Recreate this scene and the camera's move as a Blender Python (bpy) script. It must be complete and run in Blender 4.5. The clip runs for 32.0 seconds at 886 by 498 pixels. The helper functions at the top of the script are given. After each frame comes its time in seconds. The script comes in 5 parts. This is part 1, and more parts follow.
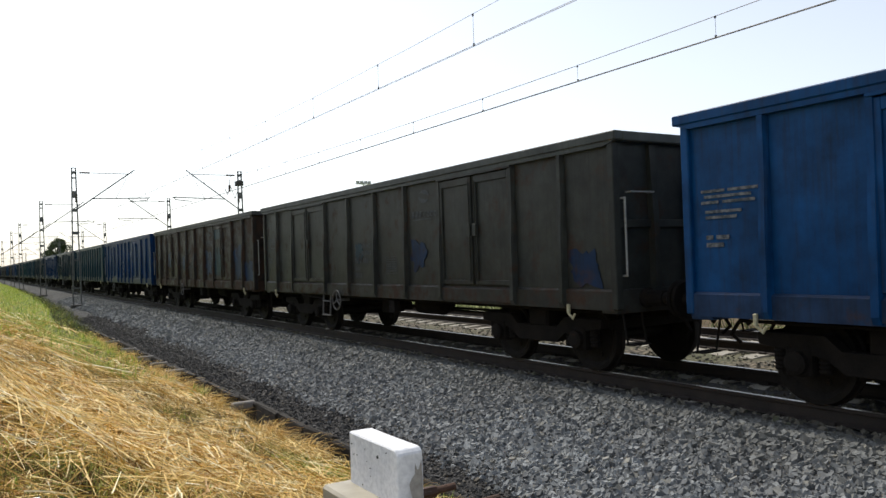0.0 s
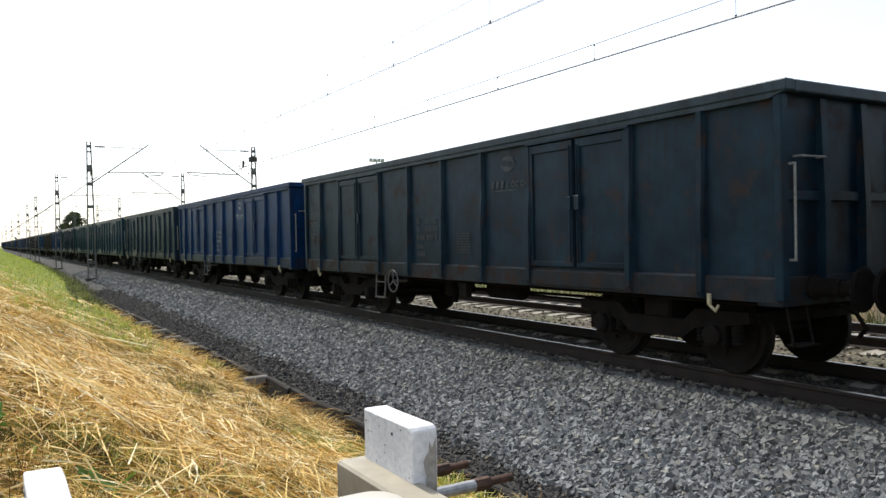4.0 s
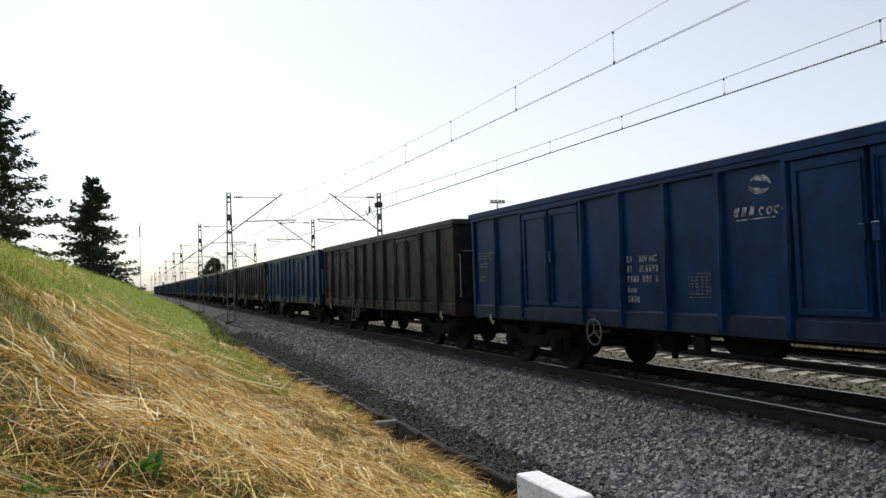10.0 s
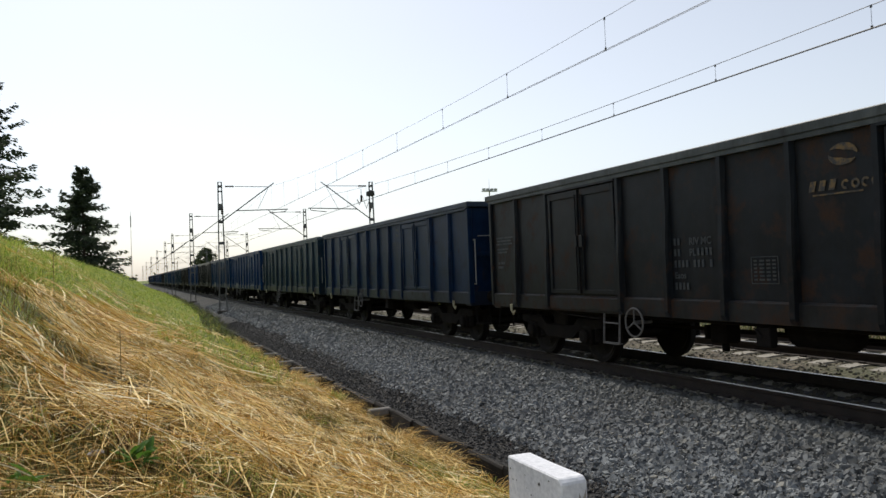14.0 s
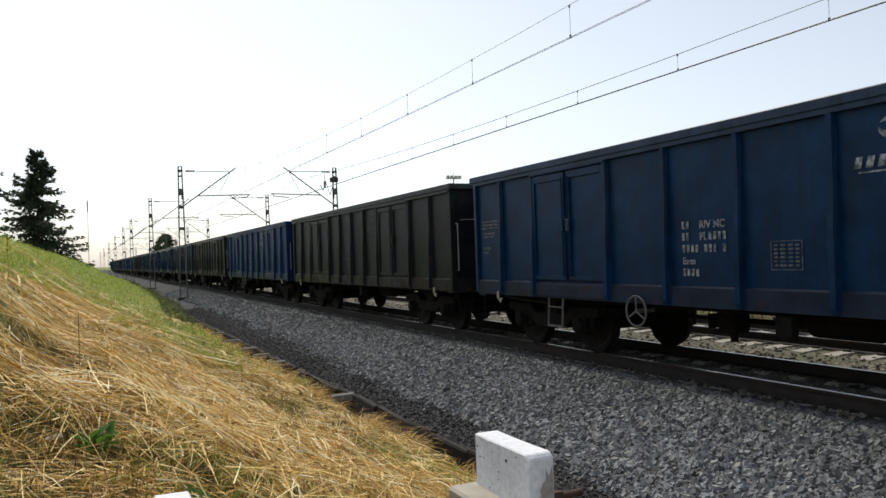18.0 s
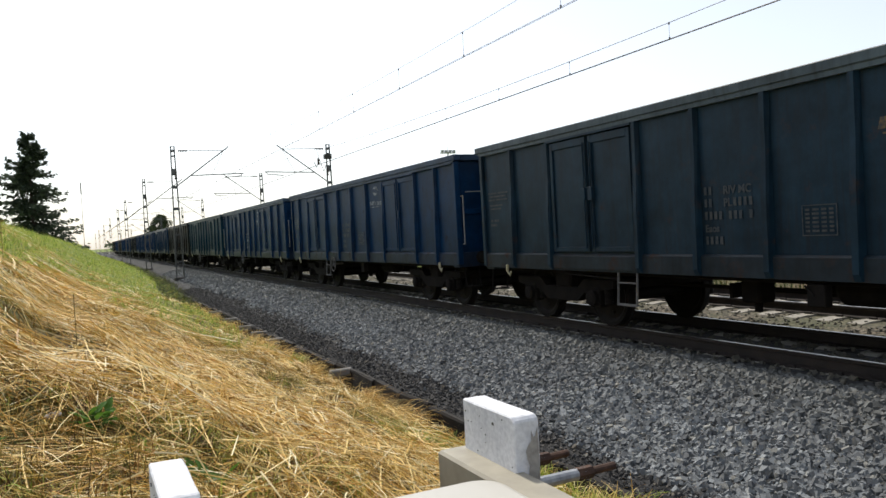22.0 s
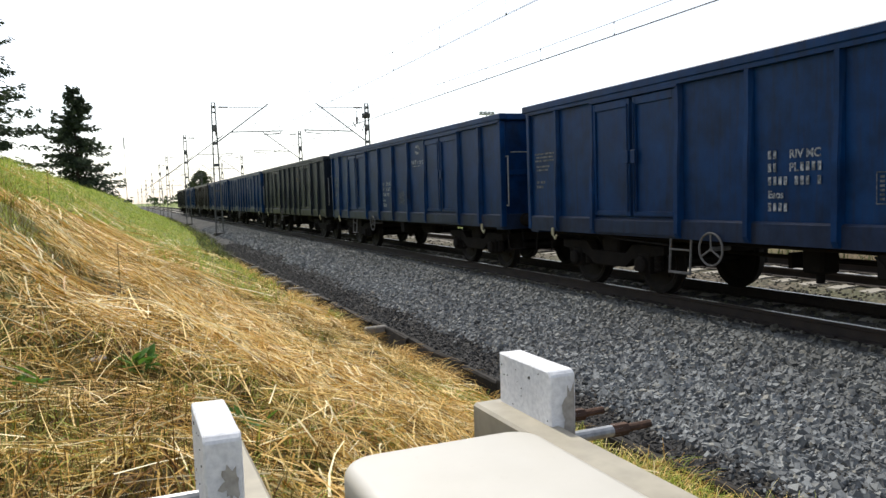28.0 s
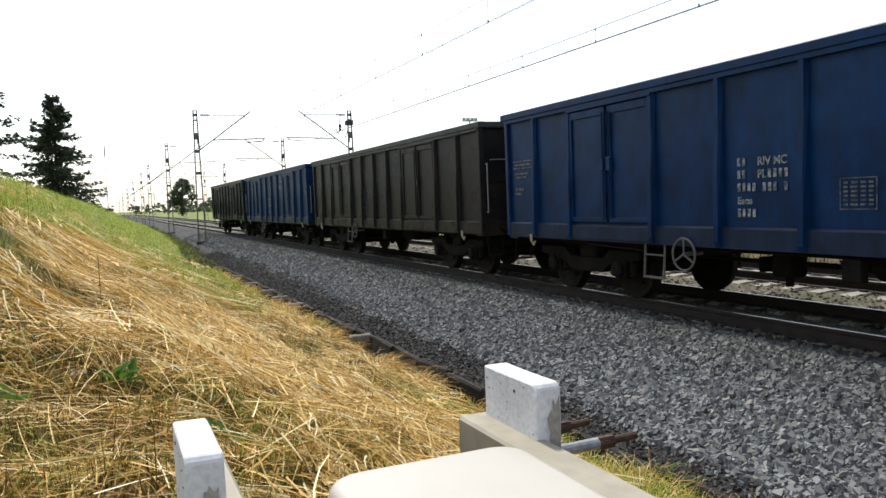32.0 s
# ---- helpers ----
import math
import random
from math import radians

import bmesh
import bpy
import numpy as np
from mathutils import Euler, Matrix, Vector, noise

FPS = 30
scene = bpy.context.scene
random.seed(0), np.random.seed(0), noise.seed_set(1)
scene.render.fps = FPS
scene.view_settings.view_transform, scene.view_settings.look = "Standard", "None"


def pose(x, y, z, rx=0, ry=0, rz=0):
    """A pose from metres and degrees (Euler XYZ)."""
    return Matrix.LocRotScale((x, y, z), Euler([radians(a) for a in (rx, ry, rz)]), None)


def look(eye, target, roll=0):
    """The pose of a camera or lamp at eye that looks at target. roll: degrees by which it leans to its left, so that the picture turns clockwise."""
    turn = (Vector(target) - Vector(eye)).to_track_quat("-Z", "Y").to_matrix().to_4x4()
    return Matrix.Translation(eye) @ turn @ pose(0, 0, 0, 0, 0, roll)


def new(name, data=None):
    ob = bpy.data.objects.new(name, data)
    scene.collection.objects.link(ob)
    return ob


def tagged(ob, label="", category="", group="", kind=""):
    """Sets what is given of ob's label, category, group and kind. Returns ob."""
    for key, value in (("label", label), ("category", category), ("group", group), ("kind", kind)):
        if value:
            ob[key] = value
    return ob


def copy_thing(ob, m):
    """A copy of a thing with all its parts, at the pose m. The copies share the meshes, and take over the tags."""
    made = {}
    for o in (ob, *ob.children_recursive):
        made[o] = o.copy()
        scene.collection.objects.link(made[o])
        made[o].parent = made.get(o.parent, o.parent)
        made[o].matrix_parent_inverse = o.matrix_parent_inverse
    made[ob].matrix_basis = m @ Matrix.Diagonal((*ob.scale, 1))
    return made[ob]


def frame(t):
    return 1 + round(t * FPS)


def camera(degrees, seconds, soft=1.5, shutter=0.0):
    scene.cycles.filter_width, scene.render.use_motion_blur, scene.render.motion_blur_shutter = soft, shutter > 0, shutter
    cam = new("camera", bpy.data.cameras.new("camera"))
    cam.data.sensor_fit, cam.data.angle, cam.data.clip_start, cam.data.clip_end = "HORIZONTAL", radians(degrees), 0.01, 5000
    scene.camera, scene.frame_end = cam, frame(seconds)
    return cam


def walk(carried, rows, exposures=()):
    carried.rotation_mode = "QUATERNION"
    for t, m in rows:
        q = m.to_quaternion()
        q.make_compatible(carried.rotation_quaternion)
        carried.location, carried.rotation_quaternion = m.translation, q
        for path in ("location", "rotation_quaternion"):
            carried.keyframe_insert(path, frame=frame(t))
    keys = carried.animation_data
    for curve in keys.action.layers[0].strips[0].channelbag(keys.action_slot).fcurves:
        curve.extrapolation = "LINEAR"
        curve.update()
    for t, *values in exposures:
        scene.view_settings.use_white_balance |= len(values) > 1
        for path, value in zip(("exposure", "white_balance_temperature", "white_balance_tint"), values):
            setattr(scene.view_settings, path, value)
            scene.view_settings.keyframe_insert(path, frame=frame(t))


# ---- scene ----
cam = camera(60.3, 32.0, 1.5)
PATH = [
    (0, (-0.08, 0.541, 1.631), (0.976, 2.24, 1.653), -2.0),
    (0.5, (-0.083, 0.506, 1.644), (0.965, 2.209, 1.664), -3.2),
    (1, (-0.078, 0.495, 1.656), (0.977, 2.193, 1.682), -3.0),
    (1.5, (-0.062, 0.5, 1.647), (0.996, 2.197, 1.678), -3.3),
    (2, (-0.057, 0.546, 1.626), (1.01, 2.238, 1.636), -2.4),
    (2.5, (-0.072, 0.541, 1.628), (0.999, 2.23, 1.616), -1.1),
    (3, (-0.091, 0.527, 1.635), (0.972, 2.222, 1.613), -0.8),
    (3.5, (-0.09, 0.543, 1.633), (0.957, 2.247, 1.606), -0.9),
    (5.5, (-0.106, 0.557, 1.635), (0.844, 2.316, 1.589), -1.1),
    (6, (-0.118, 0.573, 1.648), (0.801, 2.349, 1.602), -0.9),
    (6.5, (-0.125, 0.586, 1.653), (0.761, 2.379, 1.612), -2.1),
    (7, (-0.127, 0.592, 1.662), (0.735, 2.396, 1.62), -2.8),
    (7.5, (-0.135, 0.591, 1.672), (0.71, 2.404, 1.64), -2.4),
    (8, (-0.138, 0.596, 1.684), (0.689, 2.416, 1.682), -1.5),
    (8.5, (-0.141, 0.601, 1.694), (0.669, 2.43, 1.723), -1.5),
    (9, (-0.15, 0.605, 1.699), (0.632, 2.444, 1.759), -1.8),
    (9.5, (-0.154, 0.604, 1.7), (0.605, 2.453, 1.772), -1.7),
    (10, (-0.158, 0.596, 1.698), (0.587, 2.45, 1.78), -1.9),
    (10.5, (-0.162, 0.592, 1.692), (0.576, 2.449, 1.774), -1.5),
    (11, (-0.16, 0.595, 1.688), (0.578, 2.452, 1.764), -1.6),
    (11.5, (-0.16, 0.595, 1.689), (0.581, 2.452, 1.76), -1.6),
    (12, (-0.159, 0.595, 1.693), (0.585, 2.451, 1.76), -1.4),
    (12.5, (-0.159, 0.596, 1.686), (0.589, 2.45, 1.749), -1.1),
    (13, (-0.155, 0.6, 1.687), (0.59, 2.455, 1.745), -1.7),
    (13.5, (-0.152, 0.598, 1.689), (0.601, 2.449, 1.748), -1.5),
    (14, (-0.146, 0.61, 1.678), (0.617, 2.458, 1.73), -2.2),
    (14.5, (-0.141, 0.608, 1.677), (0.632, 2.452, 1.714), -1.6),
    (16.5, (-0.148, 0.585, 1.679), (0.697, 2.398, 1.705), -0.3),
    (17, (-0.151, 0.59, 1.676), (0.708, 2.396, 1.703), -1.9),
    (17.5, (-0.153, 0.608, 1.666), (0.703, 2.415, 1.688), -2.2),
    (18, (-0.158, 0.618, 1.654), (0.691, 2.429, 1.669), -2.0),
    (18.5, (-0.171, 0.622, 1.664), (0.678, 2.432, 1.675), -2.4),
    (19, (-0.166, 0.637, 1.662), (0.689, 2.444, 1.667), -1.9),
    (19.5, (-0.147, 0.589, 1.64), (0.702, 2.4, 1.627), -1.6),
    (20, (-0.145, 0.59, 1.647), (0.696, 2.404, 1.605), -3.9),
    (20.5, (-0.153, 0.566, 1.661), (0.689, 2.379, 1.615), -2.2),
    (21, (-0.146, 0.559, 1.648), (0.702, 2.369, 1.606), -2.7),
    (21.5, (-0.149, 0.565, 1.645), (0.707, 2.372, 1.6), -3.1),
    (22, (-0.144, 0.571, 1.637), (0.711, 2.378, 1.586), -3.2),
    (22.5, (-0.143, 0.569, 1.632), (0.711, 2.377, 1.574), -3.1),
    (23, (-0.139, 0.569, 1.63), (0.717, 2.375, 1.558), -3.7),
    (23.5, (-0.132, 0.564, 1.617), (0.724, 2.369, 1.523), -3.1),
    (24, (-0.149, 0.577, 1.624), (0.712, 2.379, 1.511), -2.2),
    (24.5, (-0.148, 0.57, 1.64), (0.711, 2.372, 1.521), -2.8),
    (25, (-0.165, 0.571, 1.634), (0.679, 2.381, 1.516), -2.8),
    (25.5, (-0.185, 0.585, 1.628), (0.63, 2.407, 1.508), -2.3),
    (27.5, (-0.161, 0.587, 1.615), (0.597, 2.433, 1.482), -1.7),
    (28, (-0.153, 0.584, 1.61), (0.611, 2.427, 1.464), -1.9),
    (28.5, (-0.146, 0.58, 1.614), (0.626, 2.419, 1.456), -2.5),
    (29, (-0.153, 0.582, 1.619), (0.643, 2.41, 1.464), -1.8),
    (29.5, (-0.151, 0.584, 1.622), (0.65, 2.41, 1.47), -1.5),
    (30, (-0.148, 0.588, 1.618), (0.658, 2.412, 1.471), -1.8),
    (30.5, (-0.149, 0.591, 1.624), (0.661, 2.414, 1.48), -1.7),
    (31, (-0.142, 0.598, 1.621), (0.668, 2.421, 1.48), -1.5),
    (31.5, (-0.146, 0.596, 1.622), (0.663, 2.42, 1.486), -2.0),
    (32, (-0.147, 0.594, 1.629), (0.656, 2.421, 1.498), -2.3),
]
walk(cam, [(t, look(eye, target, roll)) for t, eye, target, roll in PATH],
     [(0, -0.35), (2, -0.32), (3, -0.17), (6, -0.01), (8, -0.28), (10, -0.68), (14, -0.74), (18, -0.64), (20, -0.54), (23, -0.3), (26, -0.2), (32, -0.2)])

# ---------------------------------------------------------------- light
SUN_DIR = Vector((0.0, 0.60, 0.80)).normalized()
world = bpy.data.worlds.new("sky")
scene.world = world
world.use_nodes = True
wn, wl = world.node_tree.nodes, world.node_tree.links
sky = wn.new("ShaderNodeTexSky")
sky.sky_type = "NISHITA"
sky.sun_disc = False
sky.sun_elevation = math.asin(SUN_DIR.z)
sky.sun_rotation = math.atan2(SUN_DIR.x, SUN_DIR.y)
sky.dust_density, sky.air_density, sky.ozone_density = 1.4, 1.0, 1.6
haze = wn.new("ShaderNodeHueSaturation")
haze.inputs["Saturation"].default_value = 0.48
wl.new(sky.outputs[0], haze.inputs["Color"])
wl.new(haze.outputs[0], wn["Background"].inputs[0])
wn["Background"].inputs[1].default_value = 0.235
sun = new("sun", bpy.data.lights.new("sun", "SUN"))
sun.data.energy, sun.data.angle, sun.data.color = 4.1, radians(0.6), (1.0, 0.94, 0.84)
sun.matrix_world = look((0, 0, 60), Vector((0, 0, 60)) - SUN_DIR)

# ---------------------------------------------------------------- mesh helpers
XC, XF = 8.0, 12.0          # centre lines of the near and the far track
PITCH = 14.04               # wagon length over buffers


class Build:
    """Gathers faces of several simple solids into one mesh."""

    def __init__(self):
        self.v, self.f = [], []

    def add(self, verts, faces):
        n = len(self.v)
        self.v += [tuple(p) for p in verts]
        self.f += [tuple(i + n for i in f) for f in faces]
        return self

    def box(self, x0, x1, y0, y1, z0, z1, c=0.0):
        """A box from corner to corner, with edges chamfered by c."""
        if c <= 0:
            v = [(x, y, z) for x in (x0, x1) for y in (y0, y1) for z in (z0, z1)]
            return self.add(v, [(0, 1, 3, 2), (4, 6, 7, 5), (0, 4, 5, 1), (2, 3, 7, 6), (0, 2, 6, 4), (1, 5, 7, 3)])
        bm = bmesh.new()
        bmesh.ops.create_cube(bm, size=1.0)
        for p in bm.verts:
            p.co = Vector(((x0, x1)[p.co.x > 0], (y0, y1)[p.co.y > 0], (z0, z1)[p.co.z > 0]))
        bmesh.ops.bevel(bm, geom=bm.edges[:], offset=c, segments=1, affect="EDGES")
        bm.verts.index_update()
        self.add([p.co[:] for p in bm.verts], [[p.index for p in f.verts] for f in bm.faces])
        bm.free()
        return self

    def tube(self, a, b, r0, r1=None, n=10, caps=True):
        """A straight round bar from a to b."""
        a, b = Vector(a), Vector(b)
        r1 = r0 if r1 is None else r1
        q = (b - a).to_track_quat("Z", "Y")
        ring = [Vector((math.cos(2 * math.pi * i / n), math.sin(2 * math.pi * i / n), 0)) for i in range(n)]
        v = [a + q @ (p * r0) for p in ring] + [b + q @ (p * r1) for p in ring]
        f = [(i, (i + 1) % n, n + (i + 1) % n, n + i) for i in range(n)]
        if caps:
            f += [tuple(range(n))[::-1], tuple(range(n, 2 * n))]
        return self.add(v, f)

    def pipe(self, pts, r, n=8):
        """A bent round bar through the points, in one skin."""
        pts = [Vector(p) for p in pts]
        ways = [(b - a).normalized() for a, b in zip(pts, pts[1:])]
        v, side = [], None
        for i, p in enumerate(pts):
            d = (ways[max(0, i - 1)] + ways[min(i, len(ways) - 1)]).normalized()
            wide = 1.0 / max(0.5, d.dot(ways[min(i, len(ways) - 1)]))
            if side is None:
                side = d.orthogonal().normalized()
            side = (side - d * side.dot(d)).normalized()
            up = d.cross(side)
            bend = ways[max(0, i - 1)].cross(ways[min(i, len(ways) - 1)])
            out = bend.cross(d).normalized() if bend.length > 1e-4 else None
            for q in range(n):
                a = 2 * math.pi * q / n
                o = (side * math.cos(a) + up * math.sin(a)) * r
                if out is not None:
                    o += out * o.dot(out) * (wide - 1)
                v.append(p + o)
        m = len(pts)
        f = [(i * n + q, i * n + (q + 1) % n, (i + 1) * n + (q + 1) % n, (i + 1) * n + q) for i in range(m - 1) for q in range(n)]
        return self.add(v, f + [tuple(range(n))[::-1], tuple(range((m - 1) * n, m * n))])

    def prism(self, outline, axis, a, b):
        """An outline in the two other axes, drawn out along an axis from a to b."""
        n = len(outline)
        put = {"x": lambda p, t: (t, p[0], p[1]), "y": lambda p, t: (p[0], t, p[1]), "z": lambda p, t: (p[0], p[1], t)}[axis]
        v = [put(p, a) for p in outline] + [put(p, b) for p in outline]
        f = [(i, (i + 1) % n, n + (i + 1) % n, n + i) for i in range(n)] + [tuple(range(n))[::-1], tuple(range(n, 2 * n))]
        return self.add(v, f)

    def lathe(self, profile, axis, centre, n=20):
        """Profile of (along, radius) turned round an axis through centre."""
        c, m = Vector(centre), len(profile)
        v = []
        for i in range(n):
            ca, sa = math.cos(2 * math.pi * i / n), math.sin(2 * math.pi * i / n)
            for s, r in profile:
                v.append(c + {"x": Vector((s, r * ca, r * sa)), "y": Vector((r * ca, s, r * sa)), "z": Vector((r * ca, r * sa, s))}[axis])
        f = [(i * m + j, i * m + j + 1, (i + 1) % n * m + j + 1, (i + 1) % n * m + j) for i in range(n) for j in range(m - 1)]
        return self.add(v, f)

    def torus(self, centre, axis, R, r, n=20, k=6):
        prof = [(r * math.sin(2 * math.pi * j / k), R + r * math.cos(2 * math.pi * j / k)) for j in range(k + 1)]
        return self.lathe(prof, axis, centre, n)

    def mesh(self, name, material, smooth=False):
        me = bpy.data.meshes.new(name)
        me.from_pydata(self.v, [], self.f)
        bm = bmesh.new()
        bm.from_mesh(me)
        bmesh.ops.recalc_face_normals(bm, faces=bm.faces[:])
        bm.to_mesh(me)
        bm.free()
        me.materials.append(material)
        if smooth:
            me.polygons.foreach_set("use_smooth", [True] * len(me.polygons))
        return me


def part(name, b, material, parent=None, label="", smooth=False):
    """One mesh object from a Build, under a thing or a part."""
    ob = new(name, b.mesh(name, material, smooth))
    ob.parent = parent
    return tagged(ob, label=label)


def cloud(name, verts, faces, material):
    """One large mesh from arrays, for uncountable stuff; all faces have the same corner count."""
    me = bpy.data.meshes.new(name)
    verts, faces = np.asarray(verts, np.float32), np.asarray(faces, np.int32)
    k = faces.shape[1]
    me.vertices.add(len(verts))
    me.vertices.foreach_set("co", verts.ravel())
    me.loops.add(faces.size)
    me.loops.foreach_set("vertex_index", faces.ravel())
    me.polygons.add(len(faces))
    me.polygons.foreach_set("loop_start", np.arange(0, faces.size, k, dtype=np.int32))
    me.polygons.foreach_set("use_smooth", [False] * len(faces))
    me.update(calc_edges=True)
    me.materials.append(material)
    return new(name, me)


# ---------------------------------------------------------------- materials
def material(name, rough=0.7, metal=0.0):
    m = bpy.data.materials.new(name)
    m.use_nodes = True
    bsdf = m.node_tree.nodes["Principled BSDF"]
    bsdf.inputs["Roughness"].default_value = rough
    bsdf.inputs["Metallic"].default_value = metal
    return m, m.node_tree.nodes, m.node_tree.links, bsdf


def noise_of(n, l, coord, scale, detail=4.0, rough=0.55, stretch=None):
    t = n.new("ShaderNodeTexNoise")
    t.inputs["Scale"].default_value, t.inputs["Detail"].default_value, t.inputs["Roughness"].default_value = scale, detail, rough
    if stretch:
        mp = n.new("ShaderNodeMapping")
        mp.inputs["Scale"].default_value = stretch
        l.new(coord, mp.inputs["Vector"])
        coord = mp.outputs[0]
    l.new(coord, t.inputs["Vector"])
    return t.outputs[0]


def ramp_of(n, l, fac, *stops):
    r = n.new("ShaderNodeValToRGB")
    while len(r.color_ramp.elements) < len(stops):
        r.color_ramp.elements.new(0.5)
    for e, (p, c) in zip(r.color_ramp.elements, stops):
        e.position, e.color = p, (*c, 1) if len(c) == 3 else c
    l.new(fac, r.inputs[0])
    return r.outputs[0]


def mix_of(n, l, fac, a, b, kind="MIX"):
    x = n.new("ShaderNodeMix")
    x.data_type, x.blend_type = "RGBA", kind
    for s, v in ((x.inputs[0], fac), (x.inputs[6], a), (x.inputs[7], b)):
        if hasattr(v, "is_linked"):
            l.new(v, s)
        else:
            s.default_value = v if isinstance(v, float) else (*v, 1)
    return x.outputs[2]


def bump_of(n, l, bsdf, height, strength=0.4, distance=0.01):
    b = n.new("ShaderNodeBump")
    b.inputs["Strength"].default_value, b.inputs["Distance"].default_value = strength, distance
    l.new(height, b.inputs["Height"])
    l.new(b.outputs[0], bsdf.inputs["Normal"])


def grey(v):
    return (v, v, v)


def plain(name, c0, c1, scale=8.0, rough=0.7, metal=0.0, bump=0.2, distance=0.004, fine=60.0, spec=None):
    """A surface that varies between two colours at two scales, with fine relief."""
    m, n, l, bsdf = material(name, rough, metal)
    co = n.new("ShaderNodeTexCoord").outputs["Object"]
    a, b = noise_of(n, l, co, scale), noise_of(n, l, co, fine, 3.0)
    col = mix_of(n, l, ramp_of(n, l, a, (0.35, grey(0)), (0.65, grey(1))), c0, c1)
    col = mix_of(n, l, 0.35, col, ramp_of(n, l, b, (0.3, tuple(0.6 * c for c in c0)), (0.7, tuple(min(1, 1.25 * c) for c in c1))))
    l.new(col, bsdf.inputs["Base Color"])
    bump_of(n, l, bsdf, b, bump, distance)
    if spec is not None:
        bsdf.inputs["Specular IOR Level"].default_value = spec
    return m


def wagon_paint():
    """Weathered wagon paint; its colour, and how rusty it is, come from the object's own colour and alpha."""
    m, n, l, bsdf = material("wagon_paint", 0.62)
    co = n.new("ShaderNodeTexCoord").outputs["Object"]
    info = n.new("ShaderNodeObjectInfo")
    shift = n.new("ShaderNodeVectorMath")
    shift.operation = "ADD"
    sc = n.new("ShaderNodeVectorMath")
    sc.operation = "SCALE"
    sc.inputs[0].default_value = (37.0, 61.0, 17.0)
    l.new(info.outputs["Random"], sc.inputs["Scale"])
    l.new(co, shift.inputs[0])
    l.new(sc.outputs[0], shift.inputs[1])
    at = shift.outputs[0]
    big = noise_of(n, l, at, 0.9, 5.0, 0.6)
    streak = noise_of(n, l, at, 3.0, 4.0, 0.6, (1.0, 5.0, 0.35))
    fine = noise_of(n, l, at, 45.0, 4.0, 0.6)
    base = mix_of(n, l, ramp_of(n, l, big, (0.3, grey(0)), (0.75, grey(0.45))), info.outputs["Color"],
                  mix_of(n, l, 0.4, info.outputs["Color"], (0.022, 0.045, 0.065)))
    base = mix_of(n, l, ramp_of(n, l, streak, (0.48, grey(0)), (0.75, grey(0.5))), base, (0.018, 0.016, 0.015))
    mottle = noise_of(n, l, at, 2.1, 6.0, 0.66)
    base = mix_of(n, l, 1.0, base, ramp_of(n, l, mottle, (0.30, grey(0.52)), (0.50, grey(0.88)), (0.72, grey(1.30))), "MULTIPLY")
    drips = noise_of(n, l, at, 5.0, 3.0, 0.5, (1.0, 3.0, 0.12))
    base = mix_of(n, l, ramp_of(n, l, drips, (0.60, grey(0)), (0.78, grey(0.25))), base, (0.028, 0.034, 0.040))
    lim = n.new("ShaderNodeMath")
    lim.operation = "MULTIPLY_ADD"
    l.new(info.outputs["Alpha"], lim.inputs[0])
    lim.inputs[1].default_value, lim.inputs[2].default_value = 0.55, -0.42
    add = n.new("ShaderNodeMath")
    add.operation = "ADD"
    l.new(lim.outputs[0], add.inputs[0])
    spots = noise_of(n, l, at, 2.6, 7.0, 0.68)
    l.new(spots, add.inputs[1])
    rust = ramp_of(n, l, add.outputs[0], (0.40, grey(0)), (0.55, grey(0.85)))
    base = mix_of(n, l, rust, base, mix_of(n, l, fine, (0.030, 0.020, 0.015), (0.075, 0.040, 0.024)))
    l.new(base, bsdf.inputs["Base Color"])
    bump_of(n, l, bsdf, fine, 0.18, 0.004)
    l.new(ramp_of(n, l, rust, (0.0, grey(0.42)), (1.0, grey(0.85))), bsdf.inputs["Roughness"])
    bsdf.inputs["Specular IOR Level"].default_value = 0.14
    return m


def marking_paint():
    """Stencilled lettering paint, worn through in places; colour from the object."""
    m, n, l, bsdf = material("marking_paint", 0.7)
    info = n.new("ShaderNodeObjectInfo")
    co = n.new("ShaderNodeTexCoord").outputs["Object"]
    f = noise_of(n, l, co, 14.0, 5.0, 0.7)
    l.new(mix_of(n, l, ramp_of(n, l, f, (0.38, grey(0)), (0.58, grey(0.9))), info.outputs["Color"], (0.022, 0.032, 0.042)), bsdf.inputs["Base Color"])
    return m


